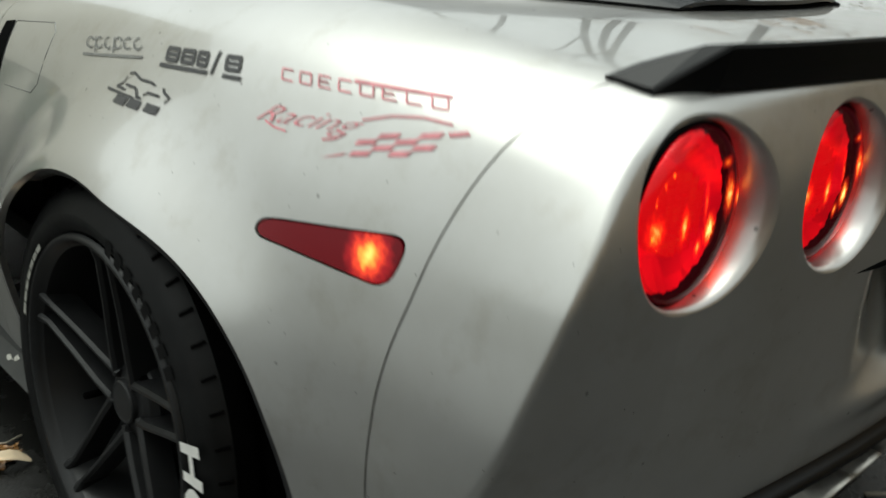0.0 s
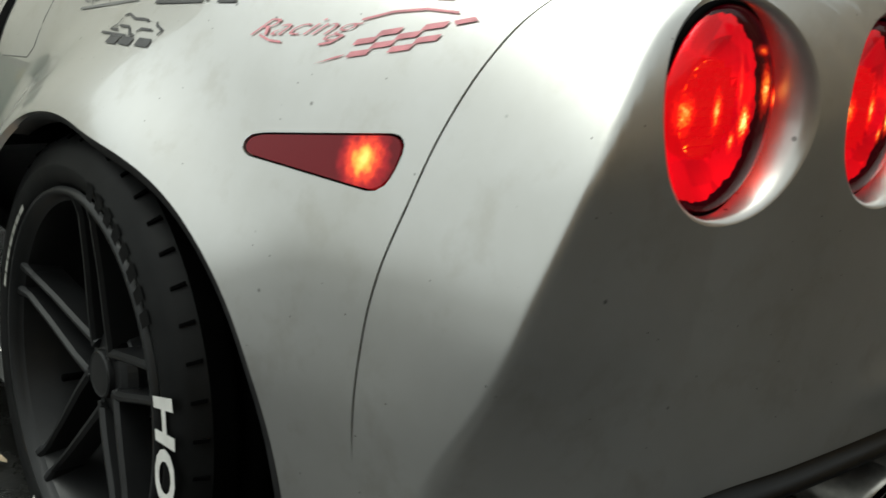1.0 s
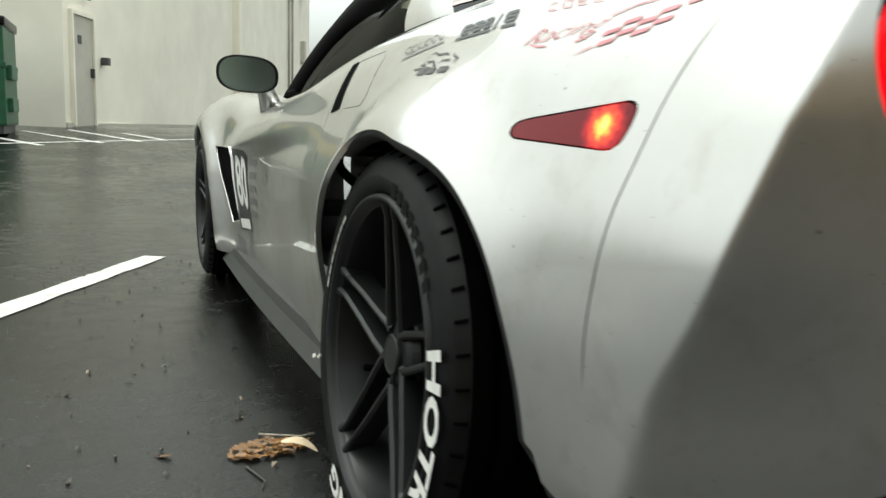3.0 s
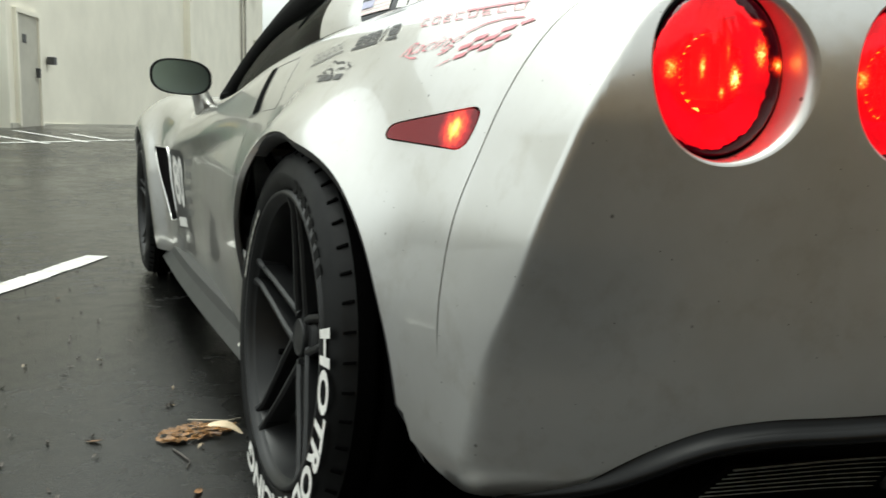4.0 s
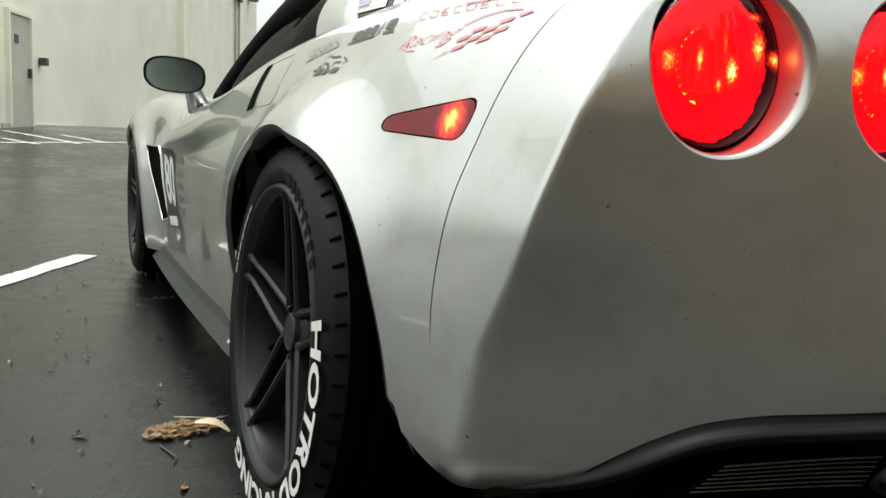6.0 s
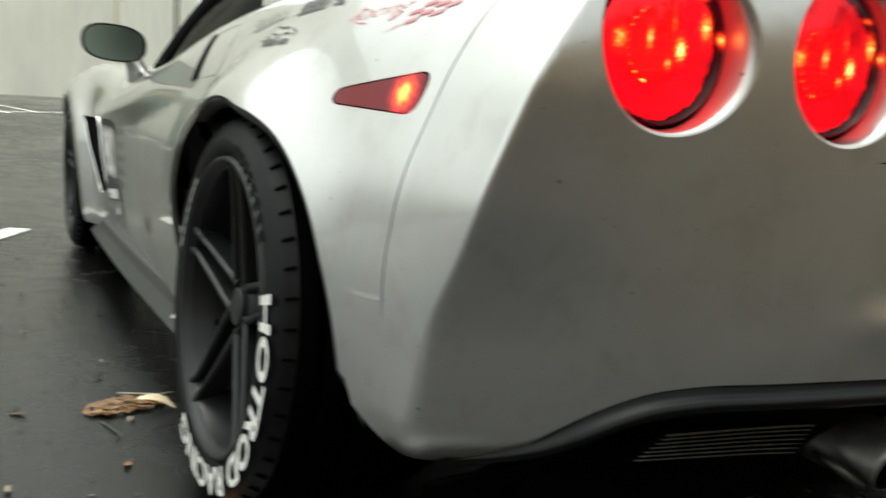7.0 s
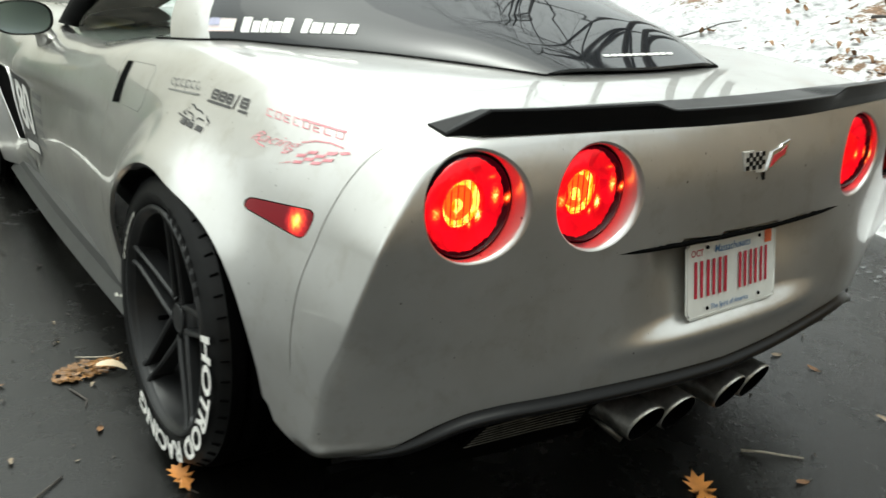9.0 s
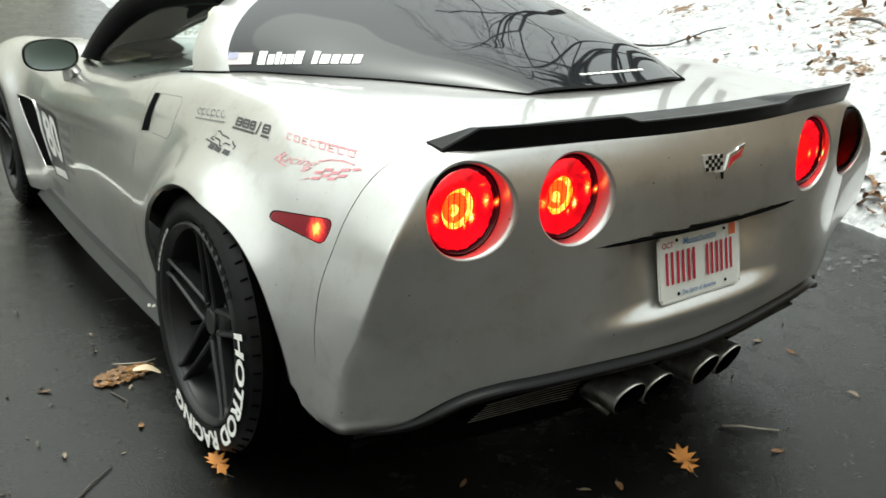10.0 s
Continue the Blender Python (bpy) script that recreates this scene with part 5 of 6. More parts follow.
def valance():
    """Black lower trim that follows the bumper's foot, with a shiny rounded edge."""
    t = np.linspace(-1, 1, 140)
    xs = 0.80 * np.sign(t) * np.abs(t) ** 0.85
    low = LOW_AT(-np.abs(xs))
    v = []
    for x, z in zip(xs, low):
        y = float(rear_at([x], [max(z, 0.30) + 0.005])[0, 1])
        full = 1 - float(step01(abs(x), 0.66, 0.80))
        for dy, dz in ((0.008, 0.006), (0.007, -0.010), (-0.004, -0.013), (-0.010, -0.018), (-0.011, -0.024), (-0.004, -0.031), (0.014, -0.034)):
            v.append((x, y + 0.010 * (1 - full) + dy * full, z + dz * (0.25 + 0.75 * full)))
    k = 7
    f = [(i * k + j, i * k + j + 1, (i + 1) * k + j + 1, (i + 1) * k + j) for i in range(len(xs) - 1) for j in range(k - 1)]
    mesh_part("lower_valance", v, f, BLACK, car, "black lower valance with a rounded edge")
    # added black sheet: shuts off the view, stands for shade under the car
    under = []
    for x, z in zip(xs, low):
        y = float(rear_at([x], [max(z, 0.30) + 0.005])[0, 1])
        under += [(x, y + 0.014, z - 0.030), (x * 0.98, y + 0.06, z - 0.05), (x * 0.95, min(y + 0.22, -0.44), 0.135)]
    f = [(i * 3 + j, i * 3 + j + 1, (i + 1) * 3 + j + 1, (i + 1) * 3 + j) for i in range(len(xs) - 1) for j in range(2)]
    mesh_part("diffuser_skin", under, f, LINER, car, "black sheet added under the valance for the shade beneath the car")
    part("rear_diffuser", box_bm((1.30, 0.10, 0.16), (0, -0.48, 0.26), 0.02), LINER, car, "black rear diffuser")


valance()


def reverse_lamp(s):
    """Ribbed clear lamp low under the valance."""
    r = empty("reverse_lamp", "ribbed clear reversing lamp, darkened in its colour", parent=car)
    y, n = -0.648, 7
    top = lambda x: 0.3215 - 0.072 * (x + 0.54)
    foot = lambda x: 0.297 - 0.105 * (x + 0.585)
    for k in range(n):
        t = k / (n - 1)
        xs = np.linspace(-0.540 - 0.048 * t, -0.276 - 0.030 * t, 12)
        pts = [(-s * x, y, top(x) * (1 - t) + foot(x) * t) for x in xs]
        mesh_part("rib", *tube(pts, 0.0009 if k else 0.0016, 6), LAMP_CLEAR, r)
    edge = [(-0.548, 0.326), (-0.596, 0.296), (-0.300, 0.262), (-0.264, 0.304)]
    v = [(-s * x, y + d, z) for d in (0.003, 0.045) for x, z in edge]
    mesh_part("housing", v, [(0, 1, 2, 3), (4, 7, 6, 5), (0, 4, 5, 1), (1, 5, 6, 2), (2, 6, 7, 3), (3, 7, 4, 0)], DEEP_BLACK, r, "black housing", smooth=False)


# clear plastic, its colour darkened so that the ribs stay faint
LAMP_CLEAR = plain("darkened_clear_plastic", (0.09, 0.087, 0.075), 0.2, vary=0.3, scale=60)
reverse_lamp(-1)
reverse_lamp(1)


def exhaust_tip(x):
    """A slash-cut tip, its upper lip reaching further back than its foot."""
    e = empty("exhaust_tip", "round brushed steel exhaust tip", parent=car)
    r = 0.0455

    def cut(profile):
        v, f = lathe(profile, 48, "y", (0, 0, 0))
        v = v + np.array([x, 0.018, 0.268])
        v[:, 1] -= 0.45 * np.clip((-v[:, 1] - 0.58) / 0.15, 0, 1) * (v[:, 2] - 0.266)
        return v, f

    mesh_part("tip", *cut([(-0.50, r - 0.006), (-0.57, r), (-0.729, r + 0.001), (-0.735, r + 0.0005), (-0.737, r - 0.0012)]), TIP_STEEL, e, "brushed steel tip")
    mesh_part("bore", *cut([(-0.7368, r - 0.0014), (-0.732, r - 0.003), (-0.60, r - 0.004), (-0.55, 0.0)]), DEEP_BLACK, e, "sooty bore")


for x in (-0.190, -0.092, 0.092, 0.190):
    exhaust_tip(x)
DULL_STEEL = plain("dull_steel", (0.10, 0.095, 0.085), 0.5, metal=1.0, vary=0.3, scale=40)
# dull steel strip low beside the left tip
mesh_part("heat_shield", *tube([(-0.262, -0.640, 0.262), (-0.246, -0.672, 0.246), (-0.234, -0.700, 0.232)], (0.004, 0.007, 0.006), 10), DULL_STEEL, car)


# ---- hatch glass marks ----
def cabin_at(x, y, lift=0.0015):
    x, y = np.broadcast_arrays(np.asarray(x, float), np.asarray(y, float))
    o = np.stack([x.ravel(), y.ravel(), np.full(x.size, 0.87)], -1)
    p = meet(cabin, o, np.array([[0, 0, 1.0]]), 0.6)
    return p + lift * gradient(cabin, p)


def glass_quad(a, b, c, d, n=6):
    """A mark on the hatch glass between four corners near the glass, dropped onto it outward."""
    q = np.array([a, b, c, d], float)
    s, t = np.meshgrid(np.linspace(0, 1, n), np.linspace(0, 1, n))
    s, t = s.ravel()[:, None], t.ravel()[:, None]
    p = (1 - s) * (1 - t) * q[0] + s * (1 - t) * q[1] + s * t * q[2] + (1 - s) * t * q[3]
    o = p * np.array([0.7, 1, 1]) + np.array([0, 0.10, -0.03])
    way = p - o
    way /= np.linalg.norm(way, axis=1)[:, None]
    h = meet(cabin, o, way, 0.6)
    return h + 0.0015 * gradient(cabin, h), [tuple(f) for f in grid_faces(n, n)]


def between(t, top, u0, u1, w0, w1):
    """Corners of a block in a band on the glass; u along it, w from its foot to its head."""
    a, b, c, d = (np.array(q, float) for q in t)
    at = lambda u, w: (a * (1 - u) + b * u) * (1 - w) + (d * (1 - u) + c * u) * w
    return at(u0, w0), at(u1, w0), at(u1, w1), at(u0, w1)


BAND = ((-0.690, 0.290, 0.917), (-0.492, -0.075, 0.948), (-0.470, -0.055, 0.972), (-0.668, 0.310, 0.950))
flag = empty("flag_sticker", "small pale flag sticker on the hatch glass", parent=car)
mesh_part("field", *glass_quad(*between(BAND, 0, 0.0, 0.21, 0.05, 0.88)), PLATE_WHITE, flag, "white field")
fl = [glass_quad(*between(BAND, 0, 0.0, 0.21, 0.05 + 0.24 * k, 0.13 + 0.24 * k), n=4) for k in range(4)]
v, f = join(*fl)
mesh_part("stripes", v + np.array([-0.0006, -0.0003, 0.0006]), f, PINK, flag, "pale red stripes")
v, f = glass_quad(*between(BAND, 0, 0.0, 0.09, 0.42, 0.88))
mesh_part("canton", v + np.array([-0.0012, -0.0005, 0.0012]), f, NAVY, flag, "blue canton")
bars = []
for u0, u1, w1 in ((0.25, 0.31, 1.0), (0.32, 0.37, 0.74), (0.375, 0.41, 0.92), (0.415, 0.445, 0.74), (0.45, 0.50, 0.74), (0.505, 0.56, 1.0), (0.62, 0.66, 1.0), (0.67, 0.73, 0.74), (0.74, 0.79, 0.74), (0.80, 0.86, 0.74), (0.87, 0.92, 0.74)):
    bars.append(glass_quad(*between(BAND, 0, u0 * 1.08 - 0.01, u1 * 1.08 - 0.012, 0.0, w1), n=4))
words = empty("window_lettering", "white lettering bars on the hatch glass", parent=car)
for q in bars:
    mesh_part("bar", *q, WHITE, words)
bars = [(lambda c: (cabin_at(c[:, 0], c[:, 1]), [tuple(q) for q in grid_faces(4, 4)]))(np.stack([g.ravel() for g in np.meshgrid(np.linspace(x, x + 0.020, 4), np.linspace(-0.398, -0.389, 4))], -1)) for x in np.arange(-0.08, 0.14, 0.024)]
words = empty("window_lettering", "small white bars low on the hatch glass", parent=car)
for q in bars:
    mesh_part("bar", *q, PLATE_WHITE, words)

# rubber seal where the glass and hoop meet the body
def seal_line():
    ys = np.concatenate([np.linspace(0.55, -0.30, 50), np.linspace(-0.305, -0.432, 16)])
    x = np.array([float(ROOF_W(y)) for y in ys]) * 0.98
    for _ in range(6):
        z = deck_at(-x, ys)
        base = SILL_AT(ys)
        q = np.clip((z - base) / np.maximum(ROOF_AT(ys) - base, 0.004), 0, 0.99)
        x = ROOF_W(ys) * (1 - q ** 2.0) ** (1 / (2.3 + HATCH_SQUARE(ys)))
    p = np.stack([-x, ys, deck_at(-x, ys) + 0.001], -1)
    return np.concatenate([p, p[::-1] * np.array([-1, 1, 1])])


mesh_part("glass_seal", *tube(seal_line(), 0.0035, 6), ROOF_BLACK, car, "black rubber seal round the glass")

# ---- cabin ----
TAN = plain("tan_leather", (0.78, 0.72, 0.60), 0.6, vary=0.12, scale=14, relief=0.001)
DASH = plain("dash_black", (0.03, 0.03, 0.03), 0.6)


def seat(x):
    s = empty("seat", "tan leather bucket seat", parent=car)
    part("seat_cushion", box_bm((0.46, 0.50, 0.16), (x, 0.95, 0.36), 0.05, 3), TAN, s)
    part("backrest", box_bm((0.50, 0.14, 0.66), (x, 0.66, 0.72), 0.055, 3, Matrix.Rotation(radians(14), 4, 'X')), TAN, s)
    part("headrest", box_bm((0.28, 0.10, 0.20), (x, 0.575, 1.02), 0.04, 3, Matrix.Rotation(radians(12), 4, 'X')), TAN, s)


seat(-0.36)
seat(0.36)
a = np.linspace(0, 2 * np.pi, 33)
ring = np.stack([-0.45 + 0.18 * np.cos(a), 1.48 + 0.05 * np.sin(a), 0.645 + 0.17 * np.sin(a)], -1)
wheel_in = empty("steering_wheel", "black leather steering wheel", parent=car)
mesh_part("rim_ring", *tube(ring, 0.016, 10), DASH, wheel_in)
part("wheel_hub", box_bm((0.30, 0.03, 0.05), (-0.45, 1.48, 0.645), 0.012), DASH, wheel_in)
part("dashboard", box_bm((1.30, 0.42, 0.22), (0, 1.80, 0.70), 0.07, 4), TAN, car, "tan dashboard")
part("cabin_floor", box_bm((1.40, 2.2, 0.06), (0, 1.0, 0.30), 0.01), DASH, car)
# two added tan panels fill the camera's view through the side window
part("rear_bulkhead", box_bm((1.36, 0.04, 0.50), (0, 0.42, 0.66), 0.01), TAN, car, "added tan panel behind the seats")
part("rear_shelf", box_bm((1.02, 0.05, 0.17), (0, 0.44, 0.975), 0.02), TAN, car, "added tan panel hiding the far window")
part("door_card", box_bm((0.04, 1.30, 0.52), (0.70, 1.20, 0.66), 0.015), TAN, car, "tan door lining")
part("headliner", box_bm((0.72, 0.80, 0.02), (0, 0.92, 1.150), 0.008, 2), TAN, car, "tan headliner")
part("sun_visor", box_bm((0.28, 0.12, 0.012), (-0.28, 1.36, 1.10), 0.004, 2, Matrix.Rotation(radians(-20), 4, 'X')), TAN, car)

def fit_width_to_view(c=0.027):
    """Narrow the car's middle to fit the camera's view; near flank stays, tail fuller."""
    bpy.context.view_layer.update()
    for ob in car.children_recursive:
        if ob.type != 'MESH' or ob.data.users > 1:
            continue
        m = np.array(ob.matrix_world)
        v = np.empty(len(ob.data.vertices) * 3)
        ob.data.vertices.foreach_get("co", v)
        w = v.reshape(-1, 3) @ m[:3, :3].T + m[:3, 3]
        u = np.clip(w[:, 0] / 0.42, -1, 1)
        w[:, 0] -= c + c * u * (1.5 - 0.5 * u * u)
        w[:, 1] -= 0.015 * (1 - u * u) ** 2 * np.clip((-0.2 - w[:, 1]) / 0.3, 0, 1)
        v = (w - m[:3, 3]) @ np.linalg.inv(m[:3, :3]).T
        ob.data.vertices.foreach_set("co", v.ravel())
        ob.data.update()


fit_width_to_view()

# ---- building ahead ----
WALL_TURN = radians(70)
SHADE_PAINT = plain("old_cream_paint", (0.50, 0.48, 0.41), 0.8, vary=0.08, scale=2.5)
PIPE_PAINT = plain("cream_pipe", (0.52, 0.49, 0.42), 0.6, vary=0.1)
OLD_PIPE = plain("old_pipe", (0.34, 0.32, 0.27), 0.6, vary=0.2)
DARK_METAL = plain("dark_metal", (0.05, 0.05, 0.05), 0.5)


def on_wall(u, w, out=0.0):
    """A place on the building's long wall: u along it, w above its foot."""
    c, s = math.cos(WALL_TURN), math.sin(WALL_TURN)
    return (-2.28 + u * c + out * s, 15.55 + u * s - out * c, 0.56 + w)


def wall_box(name, size, u, w, out, material, parent, label="", bevel=0.006):
    bm = box_bm(size, (0, 0, 0), bevel, 2)
    bmesh.ops.transform(bm, matrix=Matrix.Translation(on_wall(u, w, out)) @ Matrix.Rotation(WALL_TURN, 4, 'Z'), verts=bm.verts)
    return part(name, bm, material, parent, label, smooth=False)


def building():
    b = empty("building", "cream stucco commercial building with a service door", "building")
    wall_box("wall", (31.0, 15.0, 9.6), 15.5, 4.3, -7.5, STUCCO, b, "cream stucco walls", 0.02)
    wall_box("plinth", (31.0, 0.04, 0.12), 15.5, 0.0, 0.02, SHADE_PAINT, b, "stained wall foot")
    d = wall_box("door", (0.92, 0.05, 2.05), 0.76, 1.03, 0.015, SHADE_PAINT, b, "pale steel service door")
    wall_box("door_frame", (1.04, 0.09, 0.08), 0.76, 2.10, 0.04, STUCCO, d)
    wall_box("door_frame", (0.06, 0.09, 2.06), 0.27, 1.04, 0.04, STUCCO, d)
    wall_box("door_frame", (0.06, 0.09, 2.06), 1.25, 1.04, 0.04, STUCCO, d)
    wall_box("door_handle", (0.06, 0.08, 0.18), 1.12, 1.02, 0.07, DARK_METAL, d)
    wall_box("door_sign", (0.16, 0.012, 0.16), 0.62, 1.62, 0.045, DARK_METAL, d)
    wall_box("lamp_box", (0.15, 0.14, 0.15), 1.75, 1.30, 0.09, DARK_METAL, b, "small dark box")
    bm = bmesh.new()
    bmesh.ops.create_uvsphere(bm, u_segments=14, v_segments=8, radius=0.13)
    bmesh.ops.scale(bm, vec=(0.7, 0.7, 1.3), verts=bm.verts)
    bmesh.ops.translate(bm, vec=on_wall(0.95, 2.55, 0.11), verts=bm.verts)
    part("wall_lamp", bm, DARK_METAL, b, "dark wall lamp")
    wall_box("pipe_chase", (0.50, 0.22, 9.2), 13.4, 4.3, 0.11, STUCCO, b, "boxed downpipe")
    for u in (23.9, 24.9):
        mesh_part("conduit", *tube([on_wall(u, 0.0, 0.08), on_wall(u, 4.0, 0.08), on_wall(u, 6.2, 0.08)], 0.05, 8), OLD_PIPE, b, "dull conduit")
    wall_box("conduit_cap", (1.6, 0.20, 0.16), 24.4, 6.25, 0.10, DARK_METAL, b, "grey cable tray")
    wall_box("flood_lamp", (0.7, 0.45, 0.40), 28.0, 6.9, 0.26, DARK_METAL, b, "dark flood lamp")
    wall_box("meter_box", (0.6, 0.20, 1.1), 28.2, 3.9, 0.11, PIPE_PAINT, b)


building()


def dumpster():
    d = empty("dumpster", "green steel dumpster with a yellow label", "dumpster")
    x, y, z = -3.95, 13.8, float(ground_height(0, 13.8))
    green = plain("green_steel", (0.012, 0.085, 0.035), 0.45, vary=0.25, scale=5)
    yellow = plain("yellow_label", (0.50, 0.37, 0.05), 0.5)
    part("bin", box_bm((2.0, 1.5, 1.5), (x, y, z + 0.88), 0.03), green, d, smooth=False)
    part("lid", box_bm((2.06, 1.56, 0.14), (x, y, z + 1.70), 0.03), BLACK, d, "black lid")
    part("rib", box_bm((2.04, 1.54, 0.08), (x, y, z + 1.05), 0.01), green, d, smooth=False)
    part("foot", box_bm((1.9, 1.4, 0.14), (x, y, z + 0.07), 0.01), DARK_METAL, d, smooth=False)
    part("label_plate", box_bm((0.5, 0.02, 0.30), (x + 0.62, y - 0.765, z + 1.42), 0.004), yellow, d, "yellow label", smooth=False)
    for w in (0.45, 0.95):
        part("lift_pocket", box_bm((0.10, 0.7, 0.22), (x + 1.03, y - 0.2, z + w), 0.02), green, d, smooth=False)


dumpster()

# ---- marks on the asphalt ----
LINE_PAINT = plain("line_paint", (0.43, 0.425, 0.40), 0.6, vary=0.35, scale=14)


def ground_line(a, b, width, label, group):
    a, b = np.array(a, float), np.array(b, float)
    n = max(4, int(np.linalg.norm(b - a) / 0.15))
    t = (b - a) / np.linalg.norm(b - a)
    side = np.array([-t[1], t[0]]) * width / 2
    v = []
    rng = np.random.RandomState(int(abs(a[0] * 100)))
    for k in np.linspace(0, 1, n):
        c = a + (b - a) * k
        w = 1 + 0.10 * rng.uniform(-1, 1)
        for s in (1, -1):
            q = c + side * s * w
            v.append((q[0], q[1], float(ground_height(q[0], q[1])) + 0.004))
    f = [(2 * i, 2 * i + 1, 2 * i + 3, 2 * i + 2) for i in range(n - 1)]
    ob = mesh_part("parking_line", v, f, LINE_PAINT)
    return tagged(ob, label, "line", group, "structure")


ground_line((-1.13, 3.24), (-2.26, 0.88), 0.12, "worn white parking line on wet asphalt", "parking lines")
for a, b in (((-4.2, 11.4), (0.6, 13.8)), ((-3.9, 14.2), (-2.38, 11.85)), ((-2.9, 14.4), (-1.58, 12.4)), ((-2.2, 14.9), (-1.03, 12.75)), ((-1.3, 14.4), (-0.62, 13.1))):
    ground_line(a, b, 0.11, "thin white hatch line on far asphalt", "hatch lines")

# ---- snow bank with leaf litter ----
DRY_LEAF = plain("dry_leaf", (0.15, 0.075, 0.030), 0.7, vary=0.45, scale=8)
ORANGE_LEAF = plain("orange_leaf", (0.50, 0.20, 0.045), 0.6, vary=0.35, scale=20)
WET_LEAF = plain("wet_leaf", (0.16, 0.078, 0.025), 0.30, vary=0.7, scale=60)
TORN_LEAF = plain("torn_leaf", (0.17, 0.13, 0.085), 0.6, vary=0.3, scale=30)
PALE_LEAF = plain("pale_leaf", (0.55, 0.44, 0.30), 0.65, vary=0.25, scale=20)
TWIG = plain("twig_bark", (0.05, 0.042, 0.036), 0.8, vary=0.3, scale=60)
PALE_TWIG = plain("pale_twig", (0.26, 0.23, 0.18), 0.7, vary=0.3, scale=60)
BARK = plain("tree_bark", (0.045, 0.040, 0.036), 0.9, vary=0.35, scale=12, relief=0.01)


def bumps(x, y, seed):
    return np.array([noise.fractal(Vector((a * 0.9 + seed, b * 0.9, 0.0)), 1.0, 2.0, 5) for a, b in zip(np.ravel(x), np.ravel(y))]).reshape(np.shape(x))


def bank_height(x, y):
    edge = 2.32 + 0.10 * np.sin(y * 1.7) + 0.05 * np.sin(y * 4.1)
    s = np.clip(x - edge, -0.4, 30)
    return np.where(s < 0, s * 0.3, 0.10 * (1 - np.exp(-s / 0.12)) + 0.42 * s)


def snow_bank():
    xs = np.concatenate([np.linspace(2.05, 4.2, 90, endpoint=False), np.linspace(4.2, 14, 60)])
    ys = np.linspace(-1.3, 16, 170)
    gx, gy = np.meshgrid(xs, ys)
    n = bumps(gx, gy, 3.0)
    ends = step01(gy, -1.2, 0.1)
    z = (bank_height(gx, gy) + 0.07 * n * step01(gx, 2.25, 2.8)) * ends - 0.03 * (1 - ends) + ground_height(gx, gy) * 0.9
    v = np.stack([gx, gy, z], -1).reshape(-1, 3)
    ob = mesh_part("snow_bank", v, grid_faces(len(ys), len(xs)), SNOW_LITTER)
    return tagged(ob, "old white snow bank with brown leaf litter along the lot", "snow", kind="structure")


def snow_material():
    m, n, l, b = nodes_of("snow_with_litter")
    big = noise_node(n, l, 1.1, 6.0, 0.65)
    fine = noise_node(n, l, 16.0, 5.0, 0.7)
    tint = ramp(n, l, fine.outputs["Fac"], [(0.30, (0.05, 0.03, 0.016)), (0.50, (0.14, 0.075, 0.034)), (0.70, (0.24, 0.14, 0.075))])
    white = ramp(n, l, fine.outputs["Fac"], [(0.30, (0.17, 0.172, 0.178)), (0.46, (0.33, 0.332, 0.338)), (0.70, (0.53, 0.533, 0.54))])
    add = n.new("ShaderNodeMath")
    add.operation = 'MULTIPLY_ADD'
    l.new(fine.outputs["Fac"], add.inputs[0])
    add.inputs[1].default_value = 0.35
    l.new(big.outputs["Fac"], add.inputs[2])
    where = ramp(n, l, add.outputs[0], [(0.30, (1, 1, 1)), (0.335, (1, 1, 1)), (0.56, (1, 1, 1)), (0.60, (0, 0, 0))])
    where.color_ramp.elements[0].position = 0.0
    where.color_ramp.elements[0].color = (1, 1, 1, 1)
    where.color_ramp.elements[1].position = 0.545
    where.color_ramp.elements[2].position = 0.575
    where.color_ramp.elements[2].color = (0, 0, 0, 1)
    where.color_ramp.elements[3].position = 1.0
    mix = n.new("ShaderNodeMix")
    mix.data_type = 'RGBA'
    l.new(where.outputs[0], mix.inputs[0])
    l.new(white.outputs[0], mix.inputs[6])
    l.new(tint.outputs[0], mix.inputs[7])
    l.new(mix.outputs[2], b.inputs["Base Color"])
    b.inputs["Roughness"].default_value = 0.75
    bump(n, l, b, big.outputs["Fac"], 0.5, 0.10)
    return m


SNOW_LITTER = snow_material()
snow_bank()


def leaf_outline(kind, rng):
    if kind == "oak":
        # lobed blade: one side's lobes and notches, mirrored
        side = np.array([(0.05, -1.0), (0.16, -0.72), (0.46, -0.66), (0.24, -0.44), (0.66, -0.22), (0.28, -0.08), (0.74, 0.30), (0.30, 0.32), (0.50, 0.74), (0.17, 0.64)])
        other = side[::-1] * np.array([-1, 1]) + np.array([0, 0.05])
        o = np.concatenate([side, [(0.0, 1.0)], other])
        return o * (1 + 0.10 * rng.uniform(-1, 1, o.shape))
    a = np.linspace(0, 2 * np.pi, 14, endpoint=False)
    return np.stack([0.45 * np.cos(a), np.sin(a) * (1 - 0.15 * np.cos(2 * a))], -1)


